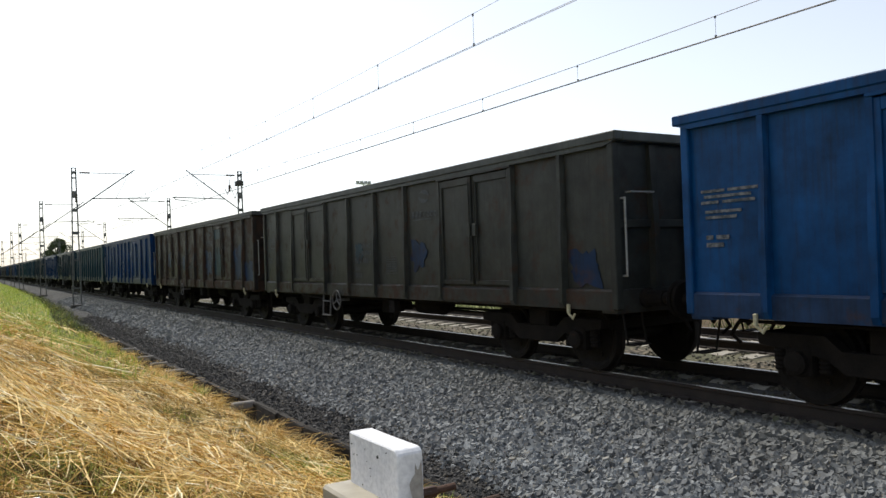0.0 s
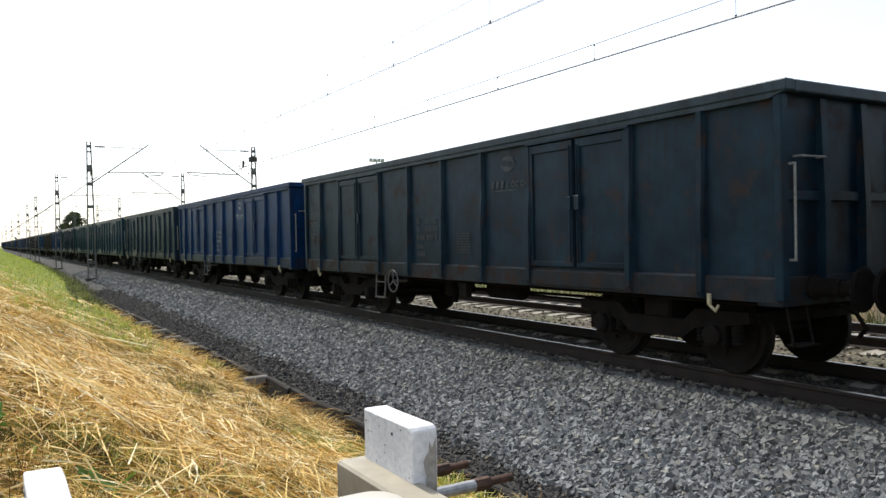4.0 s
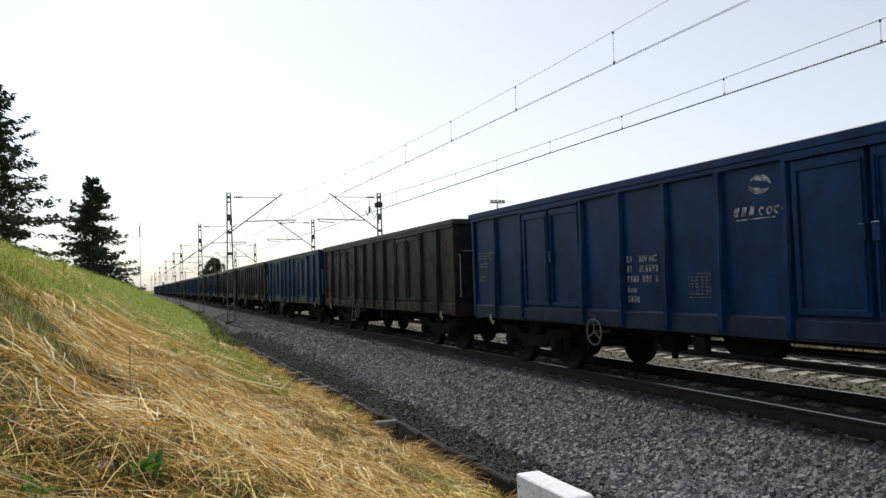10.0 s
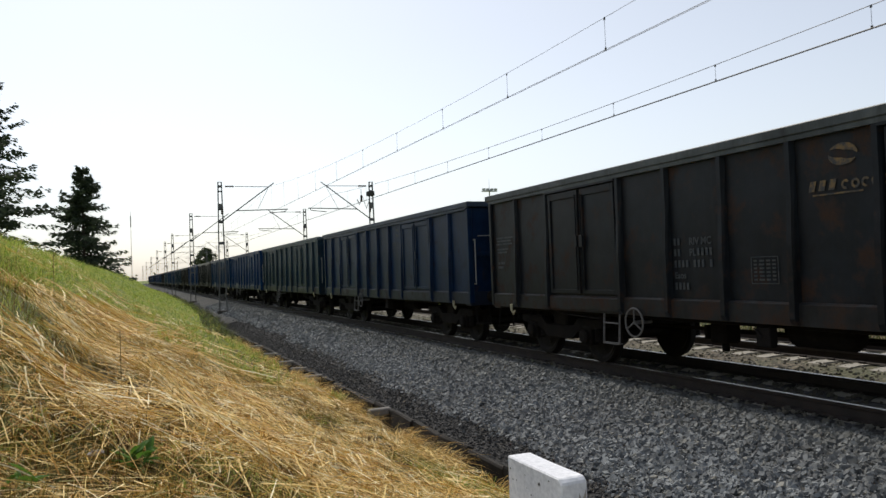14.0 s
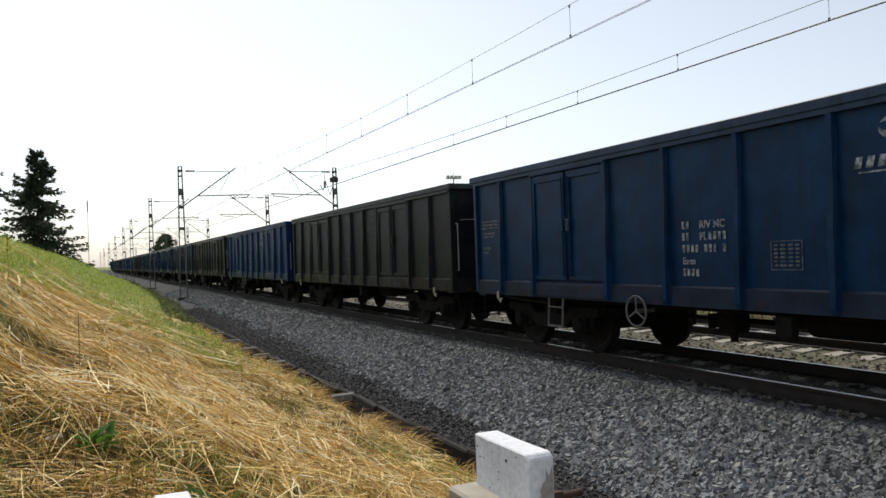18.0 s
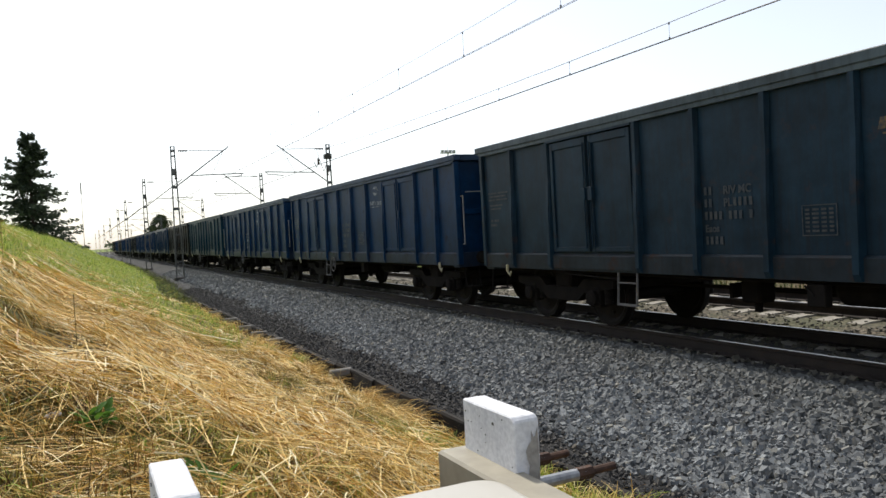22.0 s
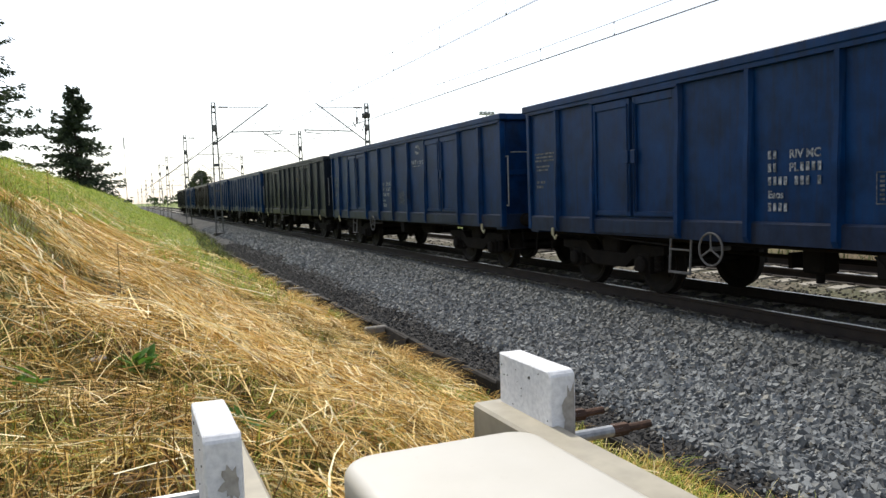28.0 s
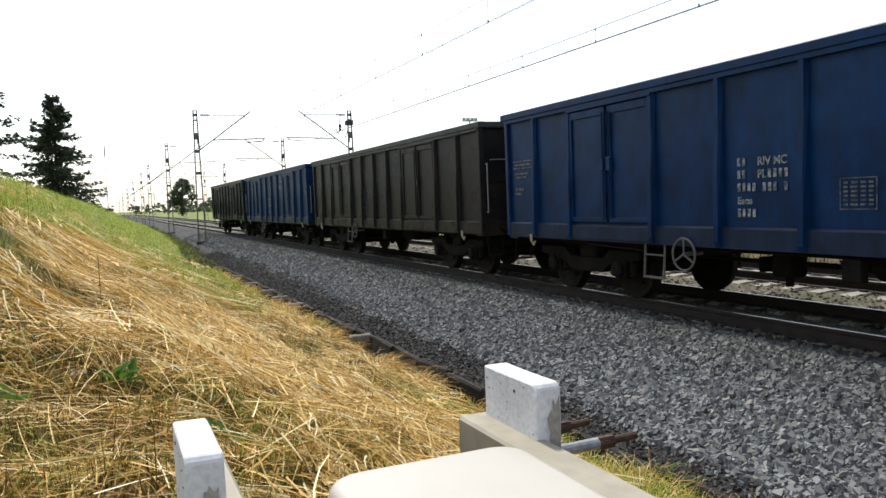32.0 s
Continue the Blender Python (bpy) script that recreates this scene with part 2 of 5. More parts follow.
def stone_mat(name, lo, hi, warm):
    """Crushed stone, stone by stone; brown brake dust lies over those beside the near rail."""
    m, n, l, bsdf = material(name, 0.9)
    isl = n.new("ShaderNodeNewGeometry").outputs["Random Per Island"]
    co = n.new("ShaderNodeTexCoord").outputs["Object"]
    f = noise_of(n, l, co, 90.0, 3.0)
    patch = noise_of(n, l, co, 0.5, 3.0)
    col = ramp_of(n, l, isl, (0.0, lo), (0.55, tuple((a + b) / 2 for a, b in zip(lo, hi))), (0.9, hi), (1.0, warm))
    col = mix_of(n, l, 0.5, col, ramp_of(n, l, f, (0.3, grey(0.45)), (0.7, grey(1.0))), "MULTIPLY")
    col = mix_of(n, l, ramp_of(n, l, patch, (0.4, grey(0.0)), (0.7, grey(0.35))), col, (0.08, 0.075, 0.07))
    sep = n.new("ShaderNodeSeparateXYZ")
    l.new(co, sep.inputs[0])
    edge = n.new("ShaderNodeMath")
    edge.operation = "MULTIPLY_ADD"
    edge.inputs[1].default_value = 0.9
    l.new(noise_of(n, l, co, 1.3, 4.0), edge.inputs[0])
    l.new(sep.outputs["X"], edge.inputs[2])
    dust = ramp_of(n, l, map_of(n, l, edge.outputs[0], 5.9, 7.2), (0.0, grey(0.0)), (1.0, grey(0.62)))
    l.new(mix_of(n, l, dust, col, mix_of(n, l, f, (0.055, 0.054, 0.043), (0.145, 0.143, 0.118))), bsdf.inputs["Base Color"])
    return m


def gravel_mat(name, lo, hi, scale, depth=0.03, patchcol=(0.09, 0.085, 0.075)):
    """Gravel too small or too far to be laid stone by stone."""
    m, n, l, bsdf = material(name, 0.95)
    co = n.new("ShaderNodeTexCoord").outputs["Object"]
    v = n.new("ShaderNodeTexVoronoi")
    v.inputs["Scale"].default_value = scale
    l.new(co, v.inputs["Vector"])
    r = n.new("ShaderNodeSeparateColor")
    l.new(v.outputs["Color"], r.inputs[0])
    col = ramp_of(n, l, r.outputs[0], (0.0, lo), (1.0, hi))
    # darkens the cell borders: shade between stones, put into the colour
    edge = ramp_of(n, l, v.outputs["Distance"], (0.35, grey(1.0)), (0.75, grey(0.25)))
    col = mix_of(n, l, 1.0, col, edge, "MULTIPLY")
    patch = noise_of(n, l, co, 0.7, 4.0)
    col = mix_of(n, l, ramp_of(n, l, patch, (0.4, grey(0.0)), (0.68, grey(0.6))), col, patchcol)
    l.new(col, bsdf.inputs["Base Color"])
    bump_of(n, l, bsdf, v.outputs["Distance"], 0.8, -depth)
    return m


def straw_mat(name, stops, rough=0.75, trans=0.25, patch_tint=None):
    m, n, l, bsdf = material(name, rough)
    isl = n.new("ShaderNodeNewGeometry").outputs["Random Per Island"]
    col = ramp_of(n, l, isl, *stops)
    # multiplies the colour in random patches at two scales
    if patch_tint:
        co = n.new("ShaderNodeTexCoord").outputs["Object"]
        f = noise_of(n, l, co, 1.1, 3.0)
        col = mix_of(n, l, ramp_of(n, l, f, (0.48, grey(0)), (0.66, grey(0.7))), col, mix_of(n, l, 1.0, col, patch_tint, "MULTIPLY"))
        g = noise_of(n, l, co, 4.5, 3.0)
        col = mix_of(n, l, ramp_of(n, l, g, (0.50, grey(0)), (0.66, grey(0.6))), col, mix_of(n, l, 1.0, col, (0.62, 0.48, 0.30), "MULTIPLY"))
    l.new(col, bsdf.inputs["Base Color"])
    tr = n.new("ShaderNodeBsdfTranslucent")
    l.new(col, tr.inputs[0])
    mx = n.new("ShaderNodeMixShader")
    mx.inputs[0].default_value = trans
    l.new(bsdf.outputs[0], mx.inputs[1])
    l.new(tr.outputs[0], mx.inputs[2])
    l.new(mx.outputs[0], n["Material Output"].inputs[0])
    return m


def ground_mat():
    """Soil, thatch and turf: dry on the mown bank, green on the crest and in the fields."""
    m, n, l, bsdf = material("ground_turf", 0.95)
    co = n.new("ShaderNodeTexCoord").outputs["Object"]
    sep = n.new("ShaderNodeSeparateXYZ")
    l.new(co, sep.inputs[0])
    f1, f2, f3 = noise_of(n, l, co, 0.45, 4.0), noise_of(n, l, co, 9.0, 6.0, 0.65), noise_of(n, l, co, 2.2, 4.0)
    dry = mix_of(n, l, ramp_of(n, l, f2, (0.35, grey(0)), (0.65, grey(1))), (0.026, 0.017, 0.007), (0.15, 0.095, 0.030))
    green = mix_of(n, l, ramp_of(n, l, f2, (0.3, grey(0)), (0.7, grey(1))), (0.08, 0.12, 0.020), (0.27, 0.31, 0.065))
    add = n.new("ShaderNodeMath")
    add.operation = "MULTIPLY_ADD"
    add.inputs[1].default_value = 2.2
    l.new(f1, add.inputs[0])
    l.new(sep.outputs["X"], add.inputs[2])
    w1 = ramp_of(n, l, map_of(n, l, add.outputs[0], -0.6, 0.7), (0.0, grey(0)), (1.0, grey(1)))
    far = ramp_of(n, l, map_of(n, l, sep.outputs["Y"], 17.0, 34.0), (0.0, grey(1)), (1.0, grey(0)))
    right = ramp_of(n, l, map_of(n, l, sep.outputs["X"], 40.0, 70.0), (0.0, grey(1)), (1.0, grey(0)))
    w = mix_of(n, l, 1.0, mix_of(n, l, 1.0, w1, far, "MULTIPLY"), right, "MULTIPLY")
    spots = ramp_of(n, l, f3, (0.56, grey(0)), (0.68, grey(0.7)))
    l.new(mix_of(n, l, spots, mix_of(n, l, w, green, dry), green), bsdf.inputs["Base Color"])
    bump_of(n, l, bsdf, f2, 0.6, 0.05)
    return m


def map_of(n, l, value, lo, hi):
    x = n.new("ShaderNodeMapRange")
    x.inputs["From Min"].default_value, x.inputs["From Max"].default_value = lo, hi
    l.new(value, x.inputs["Value"])
    return x.outputs[0]


PAINT, MARK = wagon_paint(), marking_paint()
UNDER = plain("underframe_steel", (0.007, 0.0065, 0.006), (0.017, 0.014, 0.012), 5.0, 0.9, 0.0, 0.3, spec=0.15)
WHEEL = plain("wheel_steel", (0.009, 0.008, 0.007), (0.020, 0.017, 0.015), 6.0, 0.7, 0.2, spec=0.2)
TYRE = plain("bright_tread_steel", (0.30, 0.29, 0.28), (0.45, 0.44, 0.43), 12.0, 0.35, 0.9)
BAR = plain("pale_grab_rail_paint", (0.20, 0.20, 0.195), (0.34, 0.34, 0.325), 20.0, 0.6)
HOOK = plain("cream_hook_paint", (0.34, 0.31, 0.18), (0.50, 0.47, 0.32), 14.0, 0.6)
# a darker grey than the grab rails, for wheels and steps
BARDIM = plain("dull_grey_tube_paint", (0.075, 0.073, 0.070), (0.15, 0.145, 0.14), 20.0, 0.7)
# rust taken almost to black: the train's shade is in the colour
RAIL = plain("rusty_shaded_rail_steel", (0.015, 0.0115, 0.0095), (0.036, 0.025, 0.019), 4.0, 0.8)
SLEEPER = plain("sleeper_concrete", (0.26, 0.24, 0.20), (0.40, 0.37, 0.31), 3.0, 0.9)
GALV = plain("galvanised_mast_steel", (0.085, 0.085, 0.087), (0.155, 0.155, 0.157), 3.0, 0.7, 0.2)
# lighter than the mast steel, to put distance haze into the colour
HAZE_STEEL = plain("haze_pale_steel", (0.34, 0.35, 0.36), (0.46, 0.47, 0.48), 3.0, 0.6)
WIRE = plain("copper_wire", (0.05, 0.05, 0.05), (0.10, 0.10, 0.10), 3.0, 0.5, 0.5)
PORC = plain("brown_insulator", (0.05, 0.03, 0.025), (0.08, 0.05, 0.04), 8.0, 0.3)
CONC = plain("old_concrete", (0.16, 0.15, 0.135), (0.32, 0.30, 0.27), 4.0, 0.92, 0.0, 0.4)
FOOT = plain("dark_footing_concrete", (0.04, 0.038, 0.035), (0.08, 0.075, 0.07), 4.0, 0.92)
# near black: dirt, with the shade on the drain's wall painted in
KERB = plain("dirty_shaded_kerb_concrete", (0.010, 0.0085, 0.007), (0.036, 0.031, 0.025), 5.0, 0.95, 0.0, 0.5)
WHITE = plain("chipped_white_paint", (0.70, 0.71, 0.74), (0.86, 0.86, 0.88), 9.0, 0.75, 0.0, 0.35, 0.003, 70.0)
BEIGE, bn, bl, bb = material("beige_enamel", 0.36)
bco = bn.new("ShaderNodeTexCoord").outputs["Object"]
bcol = mix_of(bn, bl, ramp_of(bn, bl, noise_of(bn, bl, bco, 3.0), (0.35, grey(0)), (0.65, grey(1))), (0.53, 0.50, 0.43), (0.58, 0.55, 0.48))
bl.new(mix_of(bn, bl, ramp_of(bn, bl, noise_of(bn, bl, bco, 26.0, 5.0, 0.7), (0.62, grey(0)), (0.80, grey(0.30))), bcol, (0.40, 0.36, 0.29)), bb.inputs["Base Color"])
KHAKI = plain("khaki_steel_paint", (0.35, 0.315, 0.24), (0.38, 0.345, 0.265), 3.0, 0.55, 0.0, 0.08, fine=14.0)
ZINC = plain("zinc_rod", (0.28, 0.29, 0.30), (0.44, 0.45, 0.46), 16.0, 0.45, 0.4)
RUST = plain("rusted_thread", (0.040, 0.024, 0.017), (0.105, 0.055, 0.034), 22.0, 0.9)
PALE = plain("bare_concrete", (0.34, 0.315, 0.28), (0.46, 0.43, 0.39), 24.0, 0.92, 0.0, 0.4)
WEED = straw_mat("dark_weeds", [(0.0, (0.03, 0.05, 0.012)), (0.6, (0.08, 0.10, 0.025)), (1.0, (0.16, 0.14, 0.05))], 0.8, 0.2)
STONE = stone_mat("ballast_granite", (0.100, 0.107, 0.112), (0.325, 0.346, 0.354), (0.30, 0.29, 0.25))
CESS = stone_mat("cess_grit", (0.014, 0.014, 0.014), (0.105, 0.103, 0.100), (0.16, 0.14, 0.11))
STONE2 = stone_mat("old_ballast_stone", (0.075, 0.060, 0.042), (0.30, 0.25, 0.17), (0.20, 0.24, 0.10))
# far darker than the loose stones: the shade of their gaps is painted in
GAP_SHADE_BED = gravel_mat("ballast_bed", (0.014, 0.015, 0.016), (0.080, 0.083, 0.086), 17.0)
BED2 = gravel_mat("old_ballast_bed", (0.06, 0.050, 0.036), (0.27, 0.225, 0.155), 17.0, 0.03, (0.085, 0.095, 0.040))
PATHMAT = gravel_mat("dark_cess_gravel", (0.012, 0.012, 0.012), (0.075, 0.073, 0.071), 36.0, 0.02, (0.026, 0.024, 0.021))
TURF = ground_mat()
HAY = straw_mat("dry_straw", [(0.0, (0.20, 0.090, 0.015)), (0.25, (0.58, 0.32, 0.055)), (0.55, (0.85, 0.58, 0.155)), (0.9, (0.94, 0.77, 0.40)), (1.0, (0.36, 0.34, 0.08))], patch_tint=(0.78, 0.80, 0.50))
STRAW = straw_mat("bleached_straw", [(0.0, (0.40, 0.20, 0.035)), (0.30, (0.74, 0.46, 0.105)), (0.70, (0.93, 0.71, 0.26)), (1.0, (0.98, 0.90, 0.60))], 0.6, 0.10)
# toned down so that straw gaps look dark: shade put into the colour
OCHRE = straw_mat("ochre_stubble", [(0.0, (0.05, 0.025, 0.007)), (0.25, (0.25, 0.13, 0.025)), (0.45, (0.13, 0.14, 0.022)), (0.65, (0.40, 0.24, 0.052)), (0.85, (0.24, 0.24, 0.035)), (1.0, (0.66, 0.46, 0.15))], 0.8, 0.15, patch_tint=(0.70, 0.95, 0.50))
STUBBLE = straw_mat("stubble", [(0.0, (0.045, 0.022, 0.008)), (0.25, (0.22, 0.105, 0.022)), (0.45, (0.10, 0.105, 0.020)), (0.65, (0.28, 0.185, 0.055)), (0.85, (0.14, 0.165, 0.035)), (1.0, (0.50, 0.36, 0.13))], 0.8, 0.2)
GRASS = straw_mat("fresh_grass", [(0.0, (0.13, 0.22, 0.025)), (0.4, (0.32, 0.43, 0.055)), (0.75, (0.52, 0.57, 0.11)), (1.0, (0.68, 0.60, 0.20))], 0.7, 0.35)
HERB = straw_mat("green_weed_leaf", [(0.0, (0.06, 0.15, 0.02)), (1.0, (0.14, 0.28, 0.04))], 0.5, 0.3)
NEEDLE = straw_mat("spruce_needles", [(0.0, (0.016, 0.028, 0.014)), (0.6, (0.042, 0.064, 0.030)), (1.0, (0.085, 0.110, 0.050))], 0.7, 0.2)
LEAF = straw_mat("tree_leaves", [(0.0, (0.025, 0.04, 0.015)), (0.6, (0.05, 0.075, 0.025)), (1.0, (0.09, 0.11, 0.04))], 0.7, 0.3)
BARK = plain("spruce_bark", (0.035, 0.026, 0.02), (0.075, 0.058, 0.045), 6.0, 0.95, 0.0, 0.6)

# ---------------------------------------------------------------- ground
def crest(y):
    """Where the bank's crest runs and how high it stands, along the track."""
    return (float(np.interp(y, [-60, 50, 100, 200, 400], [-3.2, -3.2, -1.2, 1.6, 1.0])),
            float(np.interp(y, [-60, 50, 100, 200, 400], [2.75, 2.75, 2.5, 1.5, 0.6])))


def foot_of(y):
    """Where the bank's foot runs: it closes in on the track past the end of the drain."""
    return float(np.interp(y, [0, 30, 46, 72, 120, 400], [3.35, 3.35, 4.35, 5.05, 5.5, 5.7]))


def bank(x, y):
    """Height of the ground."""
    ft = foot_of(y)
    if x > max(3.8, ft + 0.02):
        return -0.66 if x < 16 else -0.66 + 0.25 * min(1.0, (x - 16) / 6)
    if x > ft + 0.02:
        return -0.96 if y < 31 else -0.68
    cx, cz = crest(y)
    u = (ft - x) / (ft - cx)
    if u < 1:
        z = -0.72 + (cz + 0.72) * float(np.interp(u, [0, 0.2, 0.56, 0.8, 0.93, 1.0], [0, 0.13, 0.43, 0.78, 0.95, 1.0]))
    else:
        z = cz + 0.4 * min(1.0, (cx - x) / 8)
    # the level stand of the machine, cut into the bank; its back rises in a rounded heap of hay
    stand = min(z, 0.52 + 0.16 * max(0.0, 0.4 - x))
    up = float(np.interp(y, [4.0, 4.8, 5.8, 6.8, 7.6], [0.0, 0.08, 0.55, 0.95, 1.0]))
    heap = float(np.interp(y, [4.6, 6.2, 7.4, 9.0, 14.0], [0.0, 0.10, 0.16, 0.10, 0.0])) * float(np.interp(x, [-3.6, -2.2, 0.4, 1.8], [0.0, 1.0, 0.9, 0.0]))
    z = stand + (z - stand) * up + heap
    return z + (0.12 * noise.noise((x * 0.8, y * 0.5, 3.1)) + 0.14 * noise.noise((x * 1.9, y * 1.5, 7.7)) + 0.07 * noise.noise((x * 3.1, y * 2.7, 4.4)) + 0.06 * noise.noise((x * 5.0, y * 4.0, 1.7))) * min(1.0, u * 6 + 0.2)


def build_ground():
    xs = [-2500, -900, -300, -120, -60, -30, -18, -12, -9, -7] + [round(-6 + 0.16 * i, 2) for i in range(59)] + [3.36]
    xs += [3.38, 3.5, 3.79, 3.81, 4.0, 4.2, 4.4, 4.6, 4.8, 5.0, 5.2, 5.4, 5.6, 5.8, 6, 9, 14, 16, 18, 22, 30, 45, 80, 160, 400, 1000, 2500]
    ys = [-400, -120, -50, -25, -12, -6] + [round(-3 + 0.2 * i, 2) for i in range(191)] + [36, 37.5, 39, 41, 43, 46, 49, 52, 56, 60, 65, 70, 76, 82, 90, 100, 112, 125, 140, 160, 185, 215, 260, 320, 400, 600, 1000, 2600]
    v = [(x, y, bank(x, y)) for y in ys for x in xs]
    w = len(xs)
    f = [(j * w + i, j * w + i + 1, (j + 1) * w + i + 1, (j + 1) * w + i) for j in range(len(ys) - 1) for i in range(w - 1)]
    g = cloud("ground", v, f, TURF)
    g.data.polygons.foreach_set("use_smooth", [True] * len(f))
    tagged(g, "mown grassy cutting bank and flat fields beyond the railway", "ground", kind="structure")
    # ballast beds: a low trapezoid under each track, and the dark walking strip beside the near one
    top = [(4.35, -0.66), (4.46, -0.604), (5.2, -0.45), (6.35, -0.165), (7.05, -0.165), (7.12, -0.20), (9.65, -0.20), (10.0, -0.26)]
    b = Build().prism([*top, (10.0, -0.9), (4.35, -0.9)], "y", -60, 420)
    tagged(part("ballast_bed_near", b, GAP_SHADE_BED), "crushed granite shoulder under the near track, gap shade in its dark colour", "ballast", kind="structure")
    b = Build().prism([(10.0, -0.262), (10.4, -0.20), (13.6, -0.20), (15.2, -0.66), (15.2, -0.9), (10.0, -0.9)], "y", -60, 420)
    tagged(part("ballast_bed_far", b, BED2), "brownish weathered ballast under the far track", "ballast", kind="structure")
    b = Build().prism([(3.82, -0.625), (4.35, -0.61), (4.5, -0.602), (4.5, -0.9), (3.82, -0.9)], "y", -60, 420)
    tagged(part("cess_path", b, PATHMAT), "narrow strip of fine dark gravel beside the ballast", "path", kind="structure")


build_ground()

# rails
RAIL_SHAPE = [(-0.075, -0.172), (0.075, -0.172), (0.075, -0.160), (0.012, -0.140), (0.010, -0.045), (0.036, -0.034), (0.036, -0.006),
              (0.028, 0.0), (-0.028, 0.0), (-0.036, -0.006), (-0.036, -0.034), (-0.010, -0.045), (-0.012, -0.140), (-0.075, -0.160)]
for xc, tell in ((XC, "near"), (XF, "far")):
    for s in (-0.7535, 0.7535):
        rail = part("rail", Build().prism([(xc + s + px, pz) for px, pz in RAIL_SHAPE], "y", -60, 420), RAIL)
        tagged(rail, f"rusty brown steel running rail of the {tell} track", "rail", "rails of the two tracks", "structure")
        strip = part("running_surface", Build().box(xc + s - 0.024, xc + s + 0.024, -60, 420, 0.0005, 0.002), TYRE, rail, "polished running surface")


# ---------------------------------------------------------------- the open goods wagon
HALF, RIM = 6.5, 6.58
# distances of the stanchions from one end: wide-panelled, narrow-panelled and doorless builds
RIBS = {"wide": [1.0, 2.08, 4.06, 5.28, 6.5, 7.72, 8.94, 10.92, 12.0], "narrow": [1.1, 2.25, 4.37, 5.44, 6.5, 7.56, 8.63, 10.75, 11.9],
        "doorless": [1.19, 2.25, 3.31, 4.37, 5.43, 6.5, 7.57, 8.63, 9.69, 10.75, 11.81]}


def wagon_side(w, s, ribs, doors):
    """One long side: sheet, ribs, sill, rim and doors. s: -1 or 1."""
    x = 1.355 * s
    part("side_sheet", Build().box(min(x, x - 0.012 * s), max(x, x - 0.012 * s), -6.46, 6.46, 1.14, 3.0), PAINT, w)
    lo, hi = sorted((1.37 * s, 1.455 * s))
    part("top_rail", Build().box(min(1.30 * s, 1.45 * s), max(1.30 * s, 1.45 * s), -RIM, RIM, 2.985, 3.10, 0.012)
         .prism([(-RIM + 0.02, 2.984), (-6.36, 2.93), (6.36, 2.93), (RIM - 0.02, 2.984)], "x", *sorted((1.36 * s, 1.43 * s))), PAINT, w)
    part("side_sill", Build().prism([(1.30 * s, 0.90), (1.40 * s, 0.90), (1.40 * s, 1.135), (1.378 * s, 1.16), (1.30 * s, 1.16)], "y", -6.44, 6.44), PAINT, w)
    for o in ribs:
        y = HALF - o
        b = Build()
        for sg in (-1, 1):
            # tapered, kinked pressed-steel stanchion: shallow above, deep below
            b.add([(1.36 * s, y + sg * 0.055, 0.91), (1.36 * s, y + sg * 0.055, 2.97), (1.425 * s, y + sg * 0.032, 2.97),
                   (1.425 * s, y + sg * 0.032, 2.30), (1.452 * s, y + sg * 0.036, 1.80), (1.458 * s, y + sg * 0.036, 0.98), (1.42 * s, y + sg * 0.04, 0.91)],
                  [(0, 1, 2, 3, 4, 5, 6)])
        b.f += [(i, (i + 1) % 7, 7 + (i + 1) % 7, 7 + i) for i in range(7)]
        part("rib", b, PAINT, w)
    for c in (0.05, 12.95):
        y = HALF - c
        part("corner_post", Build().box(*sorted((1.30 * s, 1.415 * s)), y - 0.05, y + 0.05, 0.92, 2.97, 0.012), PAINT, w)
    for centre in doors:
        yc = HALF - centre
        for d in (-1, 1):
            y0, y1 = sorted((yc + d * 0.035, yc + d * 0.965))
            b = Build().box(*sorted((1.358 * s, 1.385 * s)), y0, y1, 1.19, 2.88, 0.006)
            fr = 0.07
            for q in ((y0, y0 + fr, 1.19, 2.88), (y1 - fr, y1, 1.19, 2.88), (y0 + fr, y1 - fr, 1.19, 1.19 + fr), (y0 + fr, y1 - fr, 2.88 - 1.6 * fr, 2.88)):
                b.box(*sorted((1.385 * s, 1.412 * s)), q[0], q[1], q[2], q[3], 0.005)
            leaf = part("door_leaf", b, PAINT, w)
            hx = 1.43 * s
            part("door_latch", Build().tube((hx, yc + d * 0.075, 1.25), (hx, yc + d * 0.075, 2.80), 0.013, n=6)
                 .box(*sorted((1.41 * s, 1.45 * s)), yc + d * 0.04, yc + d * 0.12, 1.95, 2.13, 0.006), PAINT, leaf)
        part("door_gutter", Build().box(*sorted((1.38 * s, 1.44 * s)), yc - 1.02, yc + 1.02, 2.895, 2.93, 0.004), PAINT, w)
        part("door_threshold", Build().box(*sorted((1.40 * s, 1.425 * s)), yc - 1.0, yc + 1.0, 0.93, 1.13, 0.006), PAINT, w)


